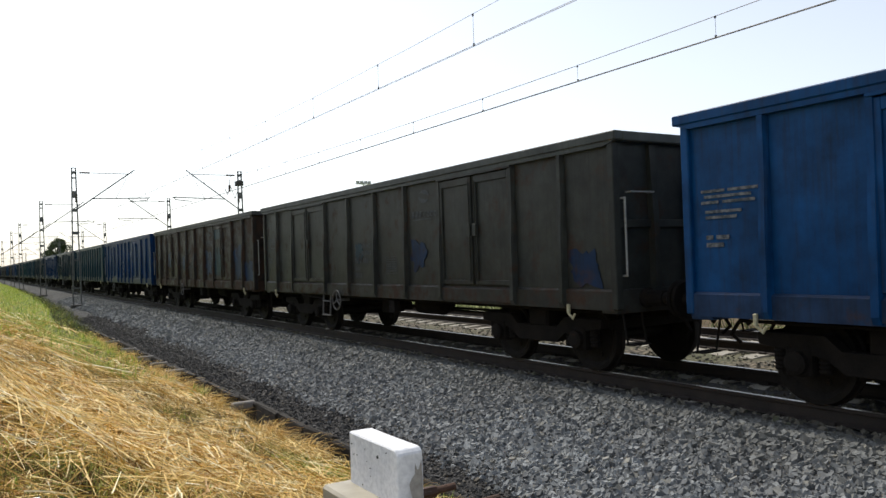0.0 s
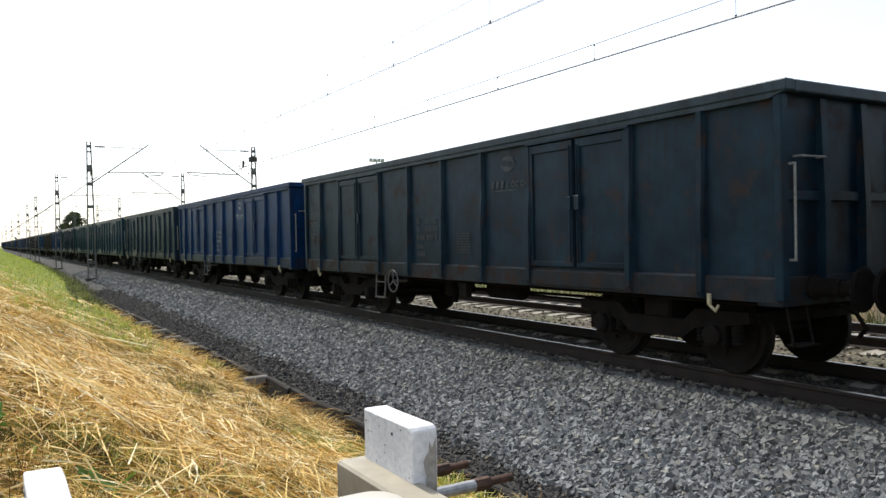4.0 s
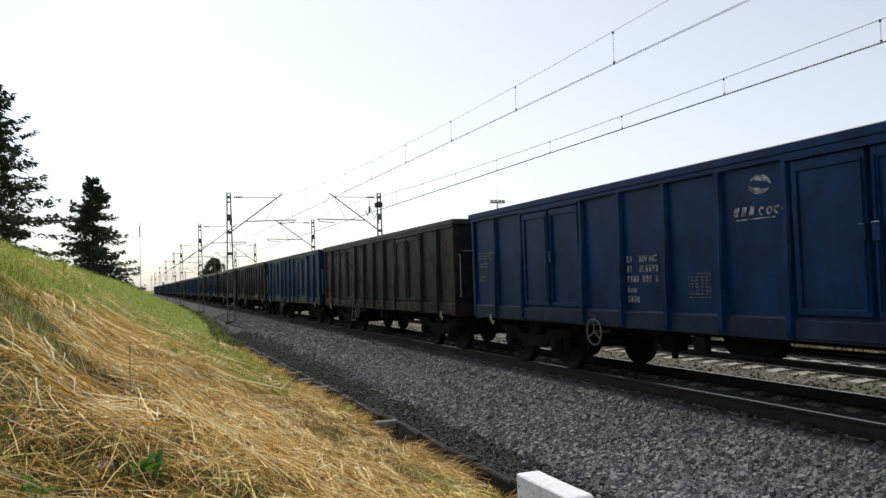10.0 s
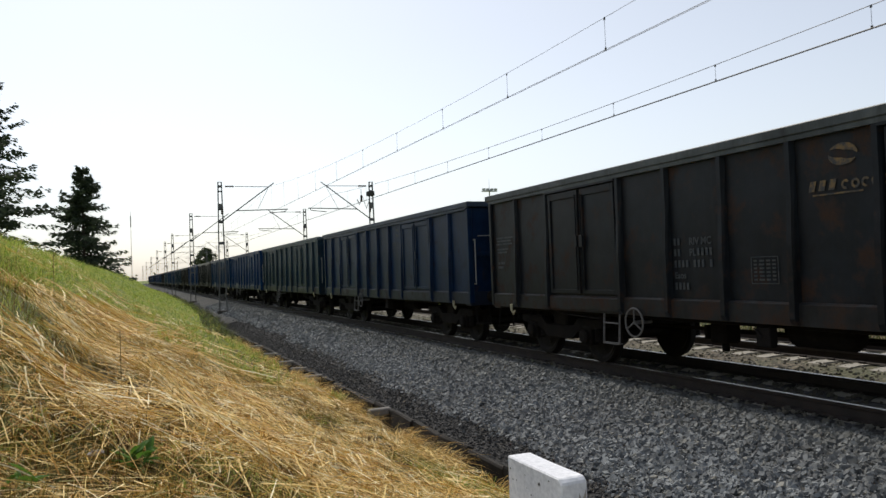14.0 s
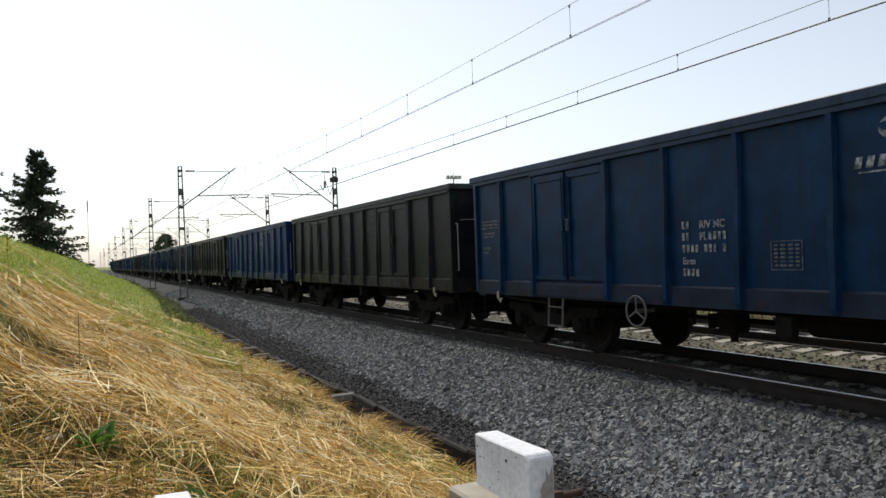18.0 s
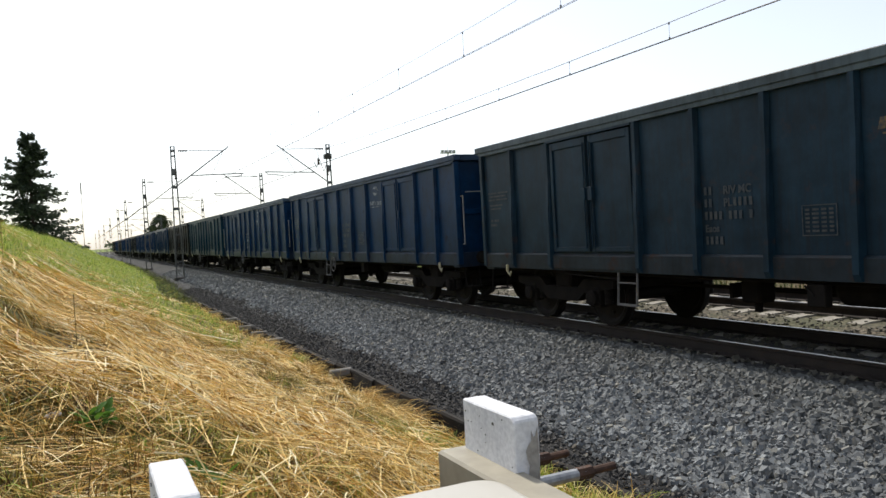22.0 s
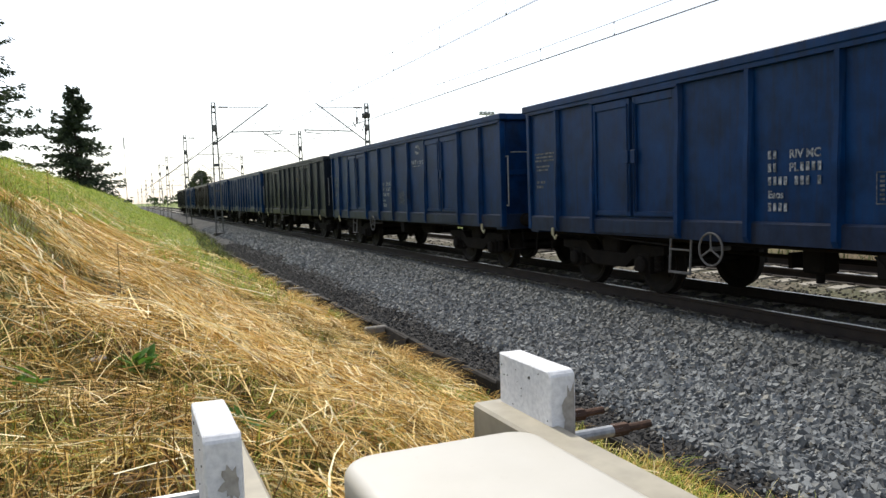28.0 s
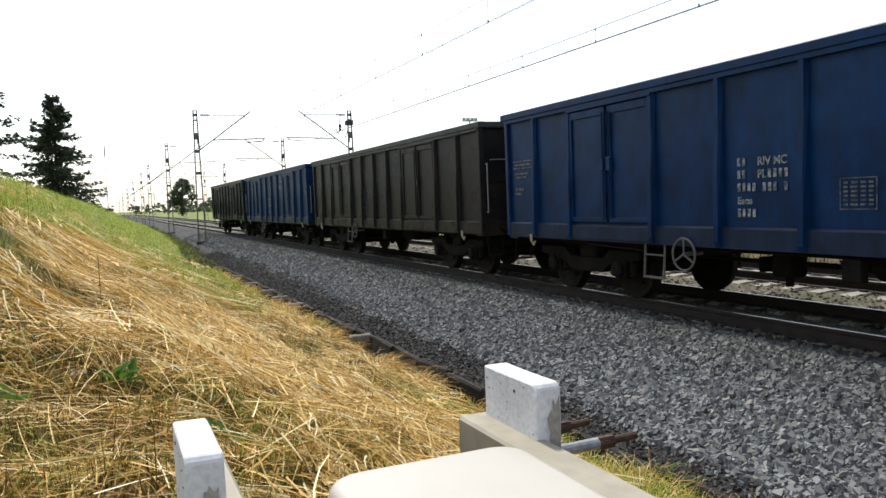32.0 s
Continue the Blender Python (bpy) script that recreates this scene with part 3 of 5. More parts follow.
def wagon_end(w, e):
    """One end wall with its stiffeners, rails, buffers and coupling. e: -1 or 1 along the track."""
    y = 6.44 * e
    part("end_sheet", Build().box(-1.36, 1.36, *sorted((y, y - 0.012 * e)), 1.14, 3.0), PAINT, w)
    part("end_rail", Build().box(-1.30, 1.30, *sorted((6.44 * e, RIM * e)), 2.98, 3.098, 0.012), PAINT, w)
    for x in (-0.72, 0.0, 0.72):
        part("end_stanchion", Build().prism([(y, 0.95), (y, 2.96), (y + 0.055 * e, 2.96), (y + 0.10 * e, 1.9), (y + 0.10 * e, 0.95)], "x", x - 0.05, x + 0.05), PAINT, w)
    part("end_crossbar", Build().box(-1.36, 1.36, *sorted((y, y + 0.05 * e)), 1.92, 2.02, 0.008), PAINT, w)
    part("headstock", Build().box(-1.38, 1.38, *sorted((6.18 * e, 6.46 * e)), 0.86, 1.16, 0.012), PAINT, w)
    for x in (-0.875, 0.875):
        b = Build().lathe([(6.46 * e, 0.0), (6.46 * e, 0.13), (6.50 * e, 0.13), (6.52 * e, 0.10), (6.78 * e, 0.095), (6.78 * e, 0.075), (6.96 * e, 0.075)], "y", (x, 0, 1.04), 14)
        buf = part("buffer", b, UNDER, w)
        part("buffer_disc", Build().lathe([(6.96 * e, 0.0), (6.96 * e, 0.20), (6.985 * e, 0.225), (7.005 * e, 0.20), (7.015 * e, 0.0)], "y", (x, 0, 1.04), 18), UNDER, buf)
    b = Build().box(-0.05, 0.05, *sorted((6.46 * e, 6.80 * e)), 0.98, 1.08, 0.01).box(-0.05, 0.05, *sorted((6.80 * e, 6.90 * e)), 1.02, 1.14, 0.01)
    b.pipe([(0, 6.7 * e, 1.0), (0, 6.85 * e, 0.82), (0, 6.75 * e, 0.68)], 0.03)
    part("coupling_hook", b, UNDER, w)
    for x in (-0.38, 0.38):
        part("brake_hose", Build().pipe([(x, 6.45 * e, 0.82), (x, 6.62 * e, 0.74), (x, 6.72 * e, 0.60), (x * 0.9, 6.62 * e, 0.50)], 0.022, 6), UNDER, w)
    for s in (-1, 1):
        hx, hy = 1.28 * s, 6.55 * e
        part("grab_rail", Build().pipe([(hx, 6.45 * e, 2.28), (hx, hy, 2.28), (hx, hy, 1.33), (hx, 6.45 * e, 1.33)], 0.014, 6), BAR, w, "pale painted tubular grab rail")
        part("cross_grab_rail", Build().pipe([(hx - 0.12 * s, 6.45 * e, 2.36), (hx - 0.12 * s, hy, 2.36), (hx - 0.5 * s, hy, 2.36), (hx - 0.5 * s, 6.45 * e, 2.36)], 0.012, 6), BAR, w)
        part("shunter_step", Build().pipe([(hx - 0.02 * s, 6.42 * e, 0.9), (hx - 0.02 * s, 6.50 * e, 0.48), (hx - 0.34 * s, 6.50 * e, 0.48), (hx - 0.34 * s, 6.42 * e, 0.9)], 0.014, 6)
             .box(*sorted((hx - 0.02 * s, hx - 0.34 * s)), *sorted((6.42 * e, 6.58 * e)), 0.47, 0.485), UNDER, w)
        tx, ty = 1.43 * s, 5.62 * e
        part("tie_hook", Build().box(tx - 0.02, tx + 0.02, ty - 0.02, ty + 0.02, 0.84, 0.96, 0.006)
             .pipe([(tx, ty, 0.84), (tx, ty - 0.08, 0.78), (tx, ty - 0.12, 0.84)], 0.016, 6), HOOK, w, "cream painted tie hook")


def bogie(w, yc):
    """A two-axle bogie: frame, springs and two turning wheelsets."""
    bg = new("bogie")
    bg.parent, bg.location = w, (0, yc, 0)
    for s in (-1, 1):
        x0, x1 = sorted((0.92 * s, 1.08 * s))
        out = [(-1.35, 0.62), (-1.35, 0.74), (-0.62, 0.74), (-0.45, 0.60), (0.45, 0.60), (0.62, 0.74), (1.35, 0.74), (1.35, 0.62), (0.62, 0.52), (0.42, 0.38), (-0.42, 0.38), (-0.62, 0.52)]
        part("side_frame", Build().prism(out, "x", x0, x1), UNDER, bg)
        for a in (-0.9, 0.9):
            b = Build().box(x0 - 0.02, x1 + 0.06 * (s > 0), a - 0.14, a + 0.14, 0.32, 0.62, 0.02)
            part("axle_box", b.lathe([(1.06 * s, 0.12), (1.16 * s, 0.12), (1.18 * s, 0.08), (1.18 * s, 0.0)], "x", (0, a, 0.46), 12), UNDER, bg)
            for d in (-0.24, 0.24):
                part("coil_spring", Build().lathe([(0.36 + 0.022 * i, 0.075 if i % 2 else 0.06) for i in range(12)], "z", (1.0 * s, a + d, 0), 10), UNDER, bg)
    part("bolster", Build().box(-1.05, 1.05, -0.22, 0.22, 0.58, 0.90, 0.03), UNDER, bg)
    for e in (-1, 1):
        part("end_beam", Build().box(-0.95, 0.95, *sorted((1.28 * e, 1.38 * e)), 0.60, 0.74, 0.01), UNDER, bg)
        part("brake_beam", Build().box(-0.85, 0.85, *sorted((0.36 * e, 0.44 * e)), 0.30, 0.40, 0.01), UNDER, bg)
    sets = []
    for a in (-0.9, 0.9):
        b = Build().tube((-1.0, 0, 0), (1.0, 0, 0), 0.08, n=12)
        for s in (-1, 1):
            b.lathe([(0.68 * s, 0.08), (0.70 * s, 0.16), (0.735 * s, 0.34), (0.69 * s, 0.40), (0.682 * s, 0.485), (0.715 * s, 0.487), (0.722 * s, 0.462),
                     (0.815 * s, 0.455), (0.817 * s, 0.40), (0.775 * s, 0.34), (0.78 * s, 0.17), (0.80 * s, 0.08)], "x", (0, 0, 0), 28)
            for i in range(3):
                q = 2 * math.pi * i / 3
                b.tube((0.80 * s, 0.25 * math.cos(q), 0.25 * math.sin(q)), (0.77 * s, 0.25 * math.cos(q), 0.25 * math.sin(q)), 0.03, n=6)
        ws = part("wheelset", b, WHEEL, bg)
        ws.location = (0, a, 0.46)
        sets.append(ws)
    return sets


def wagon_under(w, ribs):
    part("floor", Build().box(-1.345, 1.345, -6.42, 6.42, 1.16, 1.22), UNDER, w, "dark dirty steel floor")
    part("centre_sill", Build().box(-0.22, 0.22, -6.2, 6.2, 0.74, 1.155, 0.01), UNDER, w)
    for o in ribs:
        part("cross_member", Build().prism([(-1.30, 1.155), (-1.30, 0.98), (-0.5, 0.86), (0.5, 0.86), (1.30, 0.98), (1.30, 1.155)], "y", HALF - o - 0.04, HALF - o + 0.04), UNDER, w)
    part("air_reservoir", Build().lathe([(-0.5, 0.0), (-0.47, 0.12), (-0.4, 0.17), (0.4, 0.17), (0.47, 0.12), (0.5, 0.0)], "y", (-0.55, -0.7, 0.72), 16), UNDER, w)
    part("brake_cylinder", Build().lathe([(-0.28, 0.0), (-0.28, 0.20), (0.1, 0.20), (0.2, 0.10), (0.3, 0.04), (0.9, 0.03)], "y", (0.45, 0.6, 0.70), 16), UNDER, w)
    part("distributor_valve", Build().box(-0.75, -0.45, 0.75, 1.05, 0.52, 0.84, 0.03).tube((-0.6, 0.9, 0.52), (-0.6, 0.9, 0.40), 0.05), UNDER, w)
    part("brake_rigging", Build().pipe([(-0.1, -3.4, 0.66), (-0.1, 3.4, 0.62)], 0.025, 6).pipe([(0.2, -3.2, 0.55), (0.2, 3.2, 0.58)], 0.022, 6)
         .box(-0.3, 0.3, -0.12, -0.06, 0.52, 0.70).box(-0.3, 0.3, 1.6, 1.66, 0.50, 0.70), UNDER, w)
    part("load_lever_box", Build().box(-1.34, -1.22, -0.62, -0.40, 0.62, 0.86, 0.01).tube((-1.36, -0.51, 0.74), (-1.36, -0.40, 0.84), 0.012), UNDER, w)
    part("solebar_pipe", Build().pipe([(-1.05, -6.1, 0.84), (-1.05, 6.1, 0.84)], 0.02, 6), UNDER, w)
    for s in (-1, 1):
        wx, wy = 1.44 * s, -1.8 * s
        b = Build().torus((wx, wy, 0.80), "x", 0.205, 0.015, 22, 6)
        for i in range(3):
            q = 2 * math.pi * i / 3 + math.pi / 2
            b.tube((wx, wy, 0.80), (wx, wy + 0.2 * math.cos(q), 0.80 + 0.2 * math.sin(q)), 0.013, n=6)
        part("handbrake_wheel", b.tube((wx, wy, 0.80), (wx - 0.30 * s, wy, 0.80), 0.03), BARDIM, w, "dull grey three-spoked handbrake wheel")
        sy = -2.42 * s
        b = Build().pipe([(1.38 * s, sy - 0.20, 0.95), (1.41 * s, sy - 0.20, 0.46), (1.41 * s, sy + 0.20, 0.46), (1.38 * s, sy + 0.20, 0.95)], 0.017, 6)
        b.pipe([(1.40 * s, sy - 0.20, 0.76), (1.40 * s, sy + 0.20, 0.76)], 0.013, 6).box(*sorted((1.34 * s, 1.44 * s)), sy - 0.19, sy + 0.19, 0.445, 0.458)
        part("side_step", b, BARDIM, w, "dull grey bent-tube step below the doors")
        part("release_rod", Build().pipe([(1.34 * s, sy - 0.2 * s, 0.80), (1.34 * s, sy - 1.5 * s, 0.84), (1.28 * s, sy - 1.9 * s, 0.90)], 0.013, 6), UNDER, w)


def make_wagon(build):
    w = new("open_wagon")
    ribs = RIBS[build]
    shift = 0.08 if build == "wide" else -0.08
    doors = [(ribs[1] + ribs[2]) / 2, (ribs[-3] + ribs[-2]) / 2] if build != "doorless" else []
    for s in (-1, 1):
        wagon_side(w, s, ribs, doors)
        wagon_end(w, s)
    wagon_under(w, ribs)
    sets = bogie(w, -4.5) + bogie(w, 4.5)
    # stencilled data on the side towards the bank: number bars, load table, emblem, end panel
    x = -1.3655

    def bars(name, y0, z0, rows, label):
        b = Build()
        for z, h, spans in rows:
            for a, c in spans:
                b.box(x - 0.0025, x, *sorted((y0 - a, y0 - c)), z0 + z, z0 + z + h)
        return tagged(part(name, b, MARK, w, label), kind="stuff")

    digit = [(0.075 * q, 0.075 * q + 0.044) for q in range(12)]
    bars("number_marking", HALF - 5.55, 1.28, [(0.59, 0.095, digit[:2]), (0.445, 0.095, digit[:2] + digit[6:10]), (0.295, 0.095, digit[:4] + digit[5:8] + digit[9:10]), (0.0, 0.095, digit[:4])], "stencilled running number")
    bars("load_table", HALF - 6.91, 1.36, [(0.31, 0.010, [(0, 0.41)]), (0.0, 0.010, [(0, 0.41)]), (0.01, 0.30, [(0, 0.010), (0.400, 0.41)])] + [(0.04 + 0.044 * q, 0.022, [(0.04, 0.09), (0.12 + 0.01 * (q % 2), 0.20), (0.23, 0.29), (0.32, 0.37)]) for q in range(6)],
         "stencilled load table in a frame")
    bars("end_panel_marking", HALF - 0.22, 1.60, [(0.62, 0.030, [(0, 0.30), (0.34, 0.70)]), (0.56, 0.030, [(0.04, 0.62)]), (0.50, 0.030, [(0, 0.22), (0.27, 0.66)]), (0.40, 0.030, [(0.05, 0.50)]), (0.34, 0.030, [(0.05, 0.44)]),
                                                    (0.12, 0.045, [(0.05, 0.14), (0.18, 0.34)]), (0.04, 0.045, [(0.05, 0.27)])], "stencilled data panel")
    bars("sill_marking", HALF - 5.0, 0.985, [(0, 0.06, [(0, 0.38), (2.2, 2.5), (5.6, 5.9)])], "stencilled sill data")
    p = lambda r, a: (x - 0.002, HALF - 8.30 - shift + 1.0 * r * math.cos(a), 2.70 + 0.66 * r * math.sin(a))
    for turn in (0.5, 0.5 + math.pi):
        b = Build()
        thick = [0.115 * math.sin(math.pi * q / 10) ** 0.8 for q in range(11)]
        arc = [turn + 2.75 * q / 10 for q in range(11)]
        for q in range(10):
            b.add([p(0.175 - thick[q], arc[q]), p(0.175, arc[q]), p(0.175, arc[q + 1]), p(0.175 - thick[q + 1], arc[q + 1])], [(0, 1, 2, 3)])
        part("emblem", b, MARK, w, "crescent of a swirl emblem")
    b, y0 = Build(), HALF - 7.86 - shift
    for q in range(3):
        # slanted blocks, then a row of rings over a thin line
        a = y0 - 0.125 * q
        b.add([(x - 0.002, a, 2.345), (x - 0.002, a - 0.075, 2.345), (x - 0.002, a - 0.105, 2.455), (x - 0.002, a - 0.03, 2.455)], [(0, 1, 2, 3)])
    for q in range(5):
        ring = [(math.cos(2 * math.pi * i / 10), math.sin(2 * math.pi * i / 10)) for i in range(11)]
        for u, v in zip(ring, ring[1:]):
            if q % 2 == 0 and u[0] < -0.75:
                continue
            b.add([(x - 0.002, y0 - 0.46 - 0.115 * q + f * c[0], 2.385 + f * c[1]) for c, f in ((u, 0.026), (u, 0.052), (v, 0.052), (v, 0.026))], [(0, 1, 2, 3)])
    b.box(x - 0.0025, x, y0 - 0.66, y0 - 0.05, 2.295, 2.312)
    tagged(part("company_marking", b, MARK, w, "company marking in plain shapes"), kind="stuff")
    return w, sets


def lettering(text, size):
    """A mesh of flat letters in Blender's own font."""
    cu = bpy.data.curves.new("lettering", "FONT")
    cu.body, cu.size, cu.offset = text, size, 0.0035
    ob = new("lettering", cu)
    bpy.context.view_layer.update()
    me = bpy.data.meshes.new_from_object(ob.evaluated_get(bpy.context.evaluated_depsgraph_get()))
    bpy.data.objects.remove(ob)
    me.materials.clear()
    me.materials.append(MARK)
    return me


def put_words(w):
    for text, size, o, z in (("RIV MC", 0.130, 5.85, 1.87), ("PL", 0.130, 5.85, 1.725), ("Eaos", 0.120, 5.55, 1.43)):
        ob = new("lettering", lettering(text, size))
        ob.parent = w
        ob.matrix_basis = Matrix(((0, 0, -1, -1.3690), (-1, 0, 0, HALF - o), (0, 1, 0, z), (0, 0, 0, 1)))


protos = {build: make_wagon(build) for build in RIBS}
for first_wagon, _ in protos.values():
    put_words(first_wagon)
# paint, rust, marking colour, worded label, doors
BLUE, NAVY, SLATE, TEAL = (0.0006, 0.0295, 0.112), (0.0025, 0.018, 0.058), (0.010, 0.030, 0.050), (0.003, 0.035, 0.062)
GREEN, BROWN, OLIVE, COAL = (0.004, 0.029, 0.036), (0.021, 0.017, 0.0145), (0.016, 0.0175, 0.014), (0.0125, 0.0140, 0.0165)
GREY, RUSTY = (0.039, 0.040, 0.034), (0.031, 0.025, 0.021)
SEA = (0.007, 0.047, 0.062)
FADED = (0.016, 0.046, 0.068)
INK = (0.0095, 0.0140, 0.0225)
MID, BRIGHT = (0.0010, 0.0295, 0.090), (0.0018, 0.055, 0.180)
WH, YE, FA = (0.44, 0.47, 0.50), (0.19, 0.12, 0.04), (0.062, 0.066, 0.066)
TRAIN = [
    (SLATE, 0.5, FA), (BLUE, 0.35, WH), (BRIGHT, 0.30, WH), (GREY, 0.50, FA), (RUSTY, 0.66, FA), (BLUE, 0.25, WH), (FADED, 0.34, YE), (SLATE, 0.5, FA),
    (BLUE, 0.22, WH), (SLATE, 0.45, YE), (TEAL, 0.30, WH), (SEA, 0.34, FA), (SLATE, 0.45, YE), (BLUE, 0.25, WH), (OLIVE, 0.6, FA), (MID, 0.25, WH),
    (COAL, 0.55, YE), (COAL, 0.52, YE), (NAVY, 0.4, FA), (SLATE, 0.4, FA), (BLUE, 0.35, WH), (MID, 0.35, WH), (COAL, 0.46, FA), (BLUE, 0.28, WH),
    (OLIVE, 0.55, FA), (SLATE, 0.40, YE), (MID, 0.38, WH), (MID, 0.30, WH), (TEAL, 0.35, YE), (COAL, 0.55, FA), (MID, 0.4, WH), (BLUE, 0.22, WH),
    (BLUE, 0.28, WH), (INK, 0.32, YE), (BLUE, 0.25, WH), (BLUE, 0.22, WH), (BROWN, 0.5, FA), (BLUE, 0.3, WH), (COAL, 0.5, FA)]
NO_DOORS, NARROW = {4}, {3, 11, 12, 13, 14, 15, 16, 20, 22, 23, 25, 26, 27, 31, 32, 34}
WORD = {BLUE: "bright blue", NAVY: "dark navy blue", SLATE: "faded slate blue-grey", TEAL: "dull teal blue", GREEN: "dark sea-green", BROWN: "rusty brown",
        OLIVE: "dirty olive grey", COAL: "sooty charcoal grey", MID: "medium blue", BRIGHT: "clear bright blue", INK: "blue-black", FADED: "faded grey-blue", SEA: "faded sea-blue", GREY: "dirty greenish grey", RUSTY: "rust-brown"}
MARKED = ("number_marking", "load_table", "end_panel_marking", "sill_marking", "emblem", "company_marking")
NUMBERS = ("number_marking", "sill_marking", "lettering")
# wagons without a wheel or a step, with the wheel amidships, with the step under the end door
NO_WHEEL, NO_STEP, MID_WHEEL, END_STEP = {3, 8, 20, 22, 23}, {2, 4, 8, 11, 20, 25}, {9, 10}, {3, 7, 9, 18, 19, 30, 31}


def slip(k):
    """How far a wagon stands ahead of its place: the couplings of the first few are drawn out."""
    return 0.15 if k in (2, 3, 4) else 0.0


FAINT = {10, 13, 22, 24, 26, 32}
PALE_RIM = {4, 15, 17, 22, 23, 25, 26, 32}
wagons, wheelsets = [], []
for i, (paint, rust, mark) in enumerate(TRAIN):
    k = i - 2
    src = protos["doorless" if k in NO_DOORS else "narrow" if k in NARROW else "wide"][0]
    if not any(w is src for w, _ in wagons):
        w = src
    else:
        w = copy_thing(src, pose(XC, 0, 0))
    w.location = (XC, 6.26 + PITCH * k - HALF - slip(k), 0)
    wagons.append((w, k))
    for ch in w.children_recursive:
        stem = ch.name.split(".")[0]
        if stem == "end_panel_marking" or stem == "load_table":
            ch.color = (*(tuple(0.36 * c for c in WH) if mark == WH else FA), 1)
        elif stem in NUMBERS:
            ch.color = (*(tuple(0.30 * c for c in WH) if k in FAINT else WH if mark == WH else FA), 1)
        elif stem in MARKED:
            ch.color = (*mark, 1)
        elif stem == "wheelset":
            wheelsets.append(ch)
        elif stem in ("top_rail", "end_rail") and (k in PALE_RIM or paint not in (BLUE, BRIGHT)):
            # adds a grey tint to the rim's paint, stronger on the listed wagons
            paler = 0.085 if k in PALE_RIM else 0.034
            ch.color = (*(0.8 * c + paler * d for c, d in zip(paint, (0.92, 1.04, 1.0))), 0.7 * rust)
        elif stem in ("side_sill", "headstock", "door_threshold"):
            ch.color = (*(0.5 * c + d for c, d in zip(paint, (0.016, 0.015, 0.0135))), min(0.95, rust + 0.12))
        else:
            ch.color = (*paint, rust)
    state = "worn paint" if rust < 0.42 else "rust-streaked paint"
    tagged(w, f"{WORD[paint]} high-sided open bogie wagon with {state}", "goods wagon", "wagons of the goods train")
    for ch in w.children:
        if ch.name.split(".")[0] == "side_sheet" and not ch.get("label"):
            ch["label"] = f"{WORD[paint]} ribbed steel side sheet"


for w, k in wagons:
    for ch in [c for c in w.children if c.name.split(".")[0] in ("side_step", "handbrake_wheel", "release_rod")]:
        stem = ch.name.split(".")[0]
        if stem == "handbrake_wheel" and k in NO_WHEEL or stem != "handbrake_wheel" and k in NO_STEP:
            bpy.data.objects.remove(ch)
        elif stem == "handbrake_wheel" and k in MID_WHEEL:
            ch.location.y -= math.copysign(3.95, ch.bound_box[0][1])
        elif stem != "handbrake_wheel" and k in END_STEP:
            ch.location.y += math.copysign(1.40, ch.bound_box[0][1])


def paint_patches(k, rows):
    """Repainted plates on a wagon's side towards the bank: offset from the far end, height, width, depth, colour, on a door or not."""
    w = next(o for o, j in wagons if j == k)
    for o, z, wy, wz, colour, on_door in rows:
        x = -1.3895 if on_door else -1.3685
        ring = []
        for a in np.linspace(0, 2 * math.pi, 33)[:-1]:
            # a rough rectangle with a worn, uneven edge
            ca, sa = math.cos(a), math.sin(a)
            grow = 0.5 / max(abs(ca), abs(sa)) ** 0.8 * (1 + 0.5 * noise.noise((2.2 * ca + 7 * o, 2.2 * sa, 3.0 * z)) + 0.25 * noise.noise((7 * ca, 7 * sa + o, z)))
            ring.append((HALF - o - wy / 2 + wy * ca * grow, z + wz / 2 + wz * sa * grow))
        if not on_door:
            ring = [(min(HALF - o + 0.06, max(HALF - o - wy - 0.06, u)), max(1.165, v)) for u, v in ring]
        else:
            ring = [(min(HALF - o, max(HALF - o - wy, u)), min(z + wz, max(z, v))) for u, v in ring]
        p = part("repainted_patch", Build().prism(ring, "x", x, x + 0.004), PAINT, w, "patch of fresher paint")
        p.color = (*colour, 0.55)


PB, PT, PR = (0.005, 0.024, 0.075), (0.008, 0.036, 0.056), (0.05, 0.020, 0.012)
paint_patches(1, [(7.9, 1.45, 0.5, 0.5, PB, False), (5.6, 1.6, 0.3, 0.35, PT, False), (12.1, 1.2, 0.55, 0.45, PB, False)])
paint_patches(2, [(8.95, 2.45, 0.8, 0.33, PT, True), (8.98, 1.3, 0.75, 0.9, PT, True), (7.9, 1.35, 0.7, 0.75, PB, False), (11.05, 1.25, 0.75, 0.85, PB, False),
                  (12.05, 1.15, 0.8, 0.55, PB, False), (4.5, 1.5, 0.5, 0.5, PB, False), (5.6, 1.75, 0.4, 0.3, PR, False), (2.3, 1.6, 0.5, 0.6, PB, True)])
paint_patches(22, [(1.45, 1.32, 0.42, 0.5, PB, False), (11.2, 1.3, 0.5, 0.3, PR, False)])
paint_patches(15, [(12.1, 1.9, 0.5, 0.5, PR, False)])


def warning_sign(k):
    """A small yellow plate with a warning triangle on the trailing end wall."""
    w = next(o for o, j in wagons if j == k)
    plate = part("warning_plate", Build().box(-1.03, -0.87, -6.458, -6.452, 2.62, 2.78), HOOK, w, "small yellow warning plate")
    part("triangle", Build().prism([(-1.00, 2.65), (-0.90, 2.65), (-0.95, 2.75)], "y", -6.461, -6.458), RUST, plate)


warning_sign(3)
warning_sign(33)

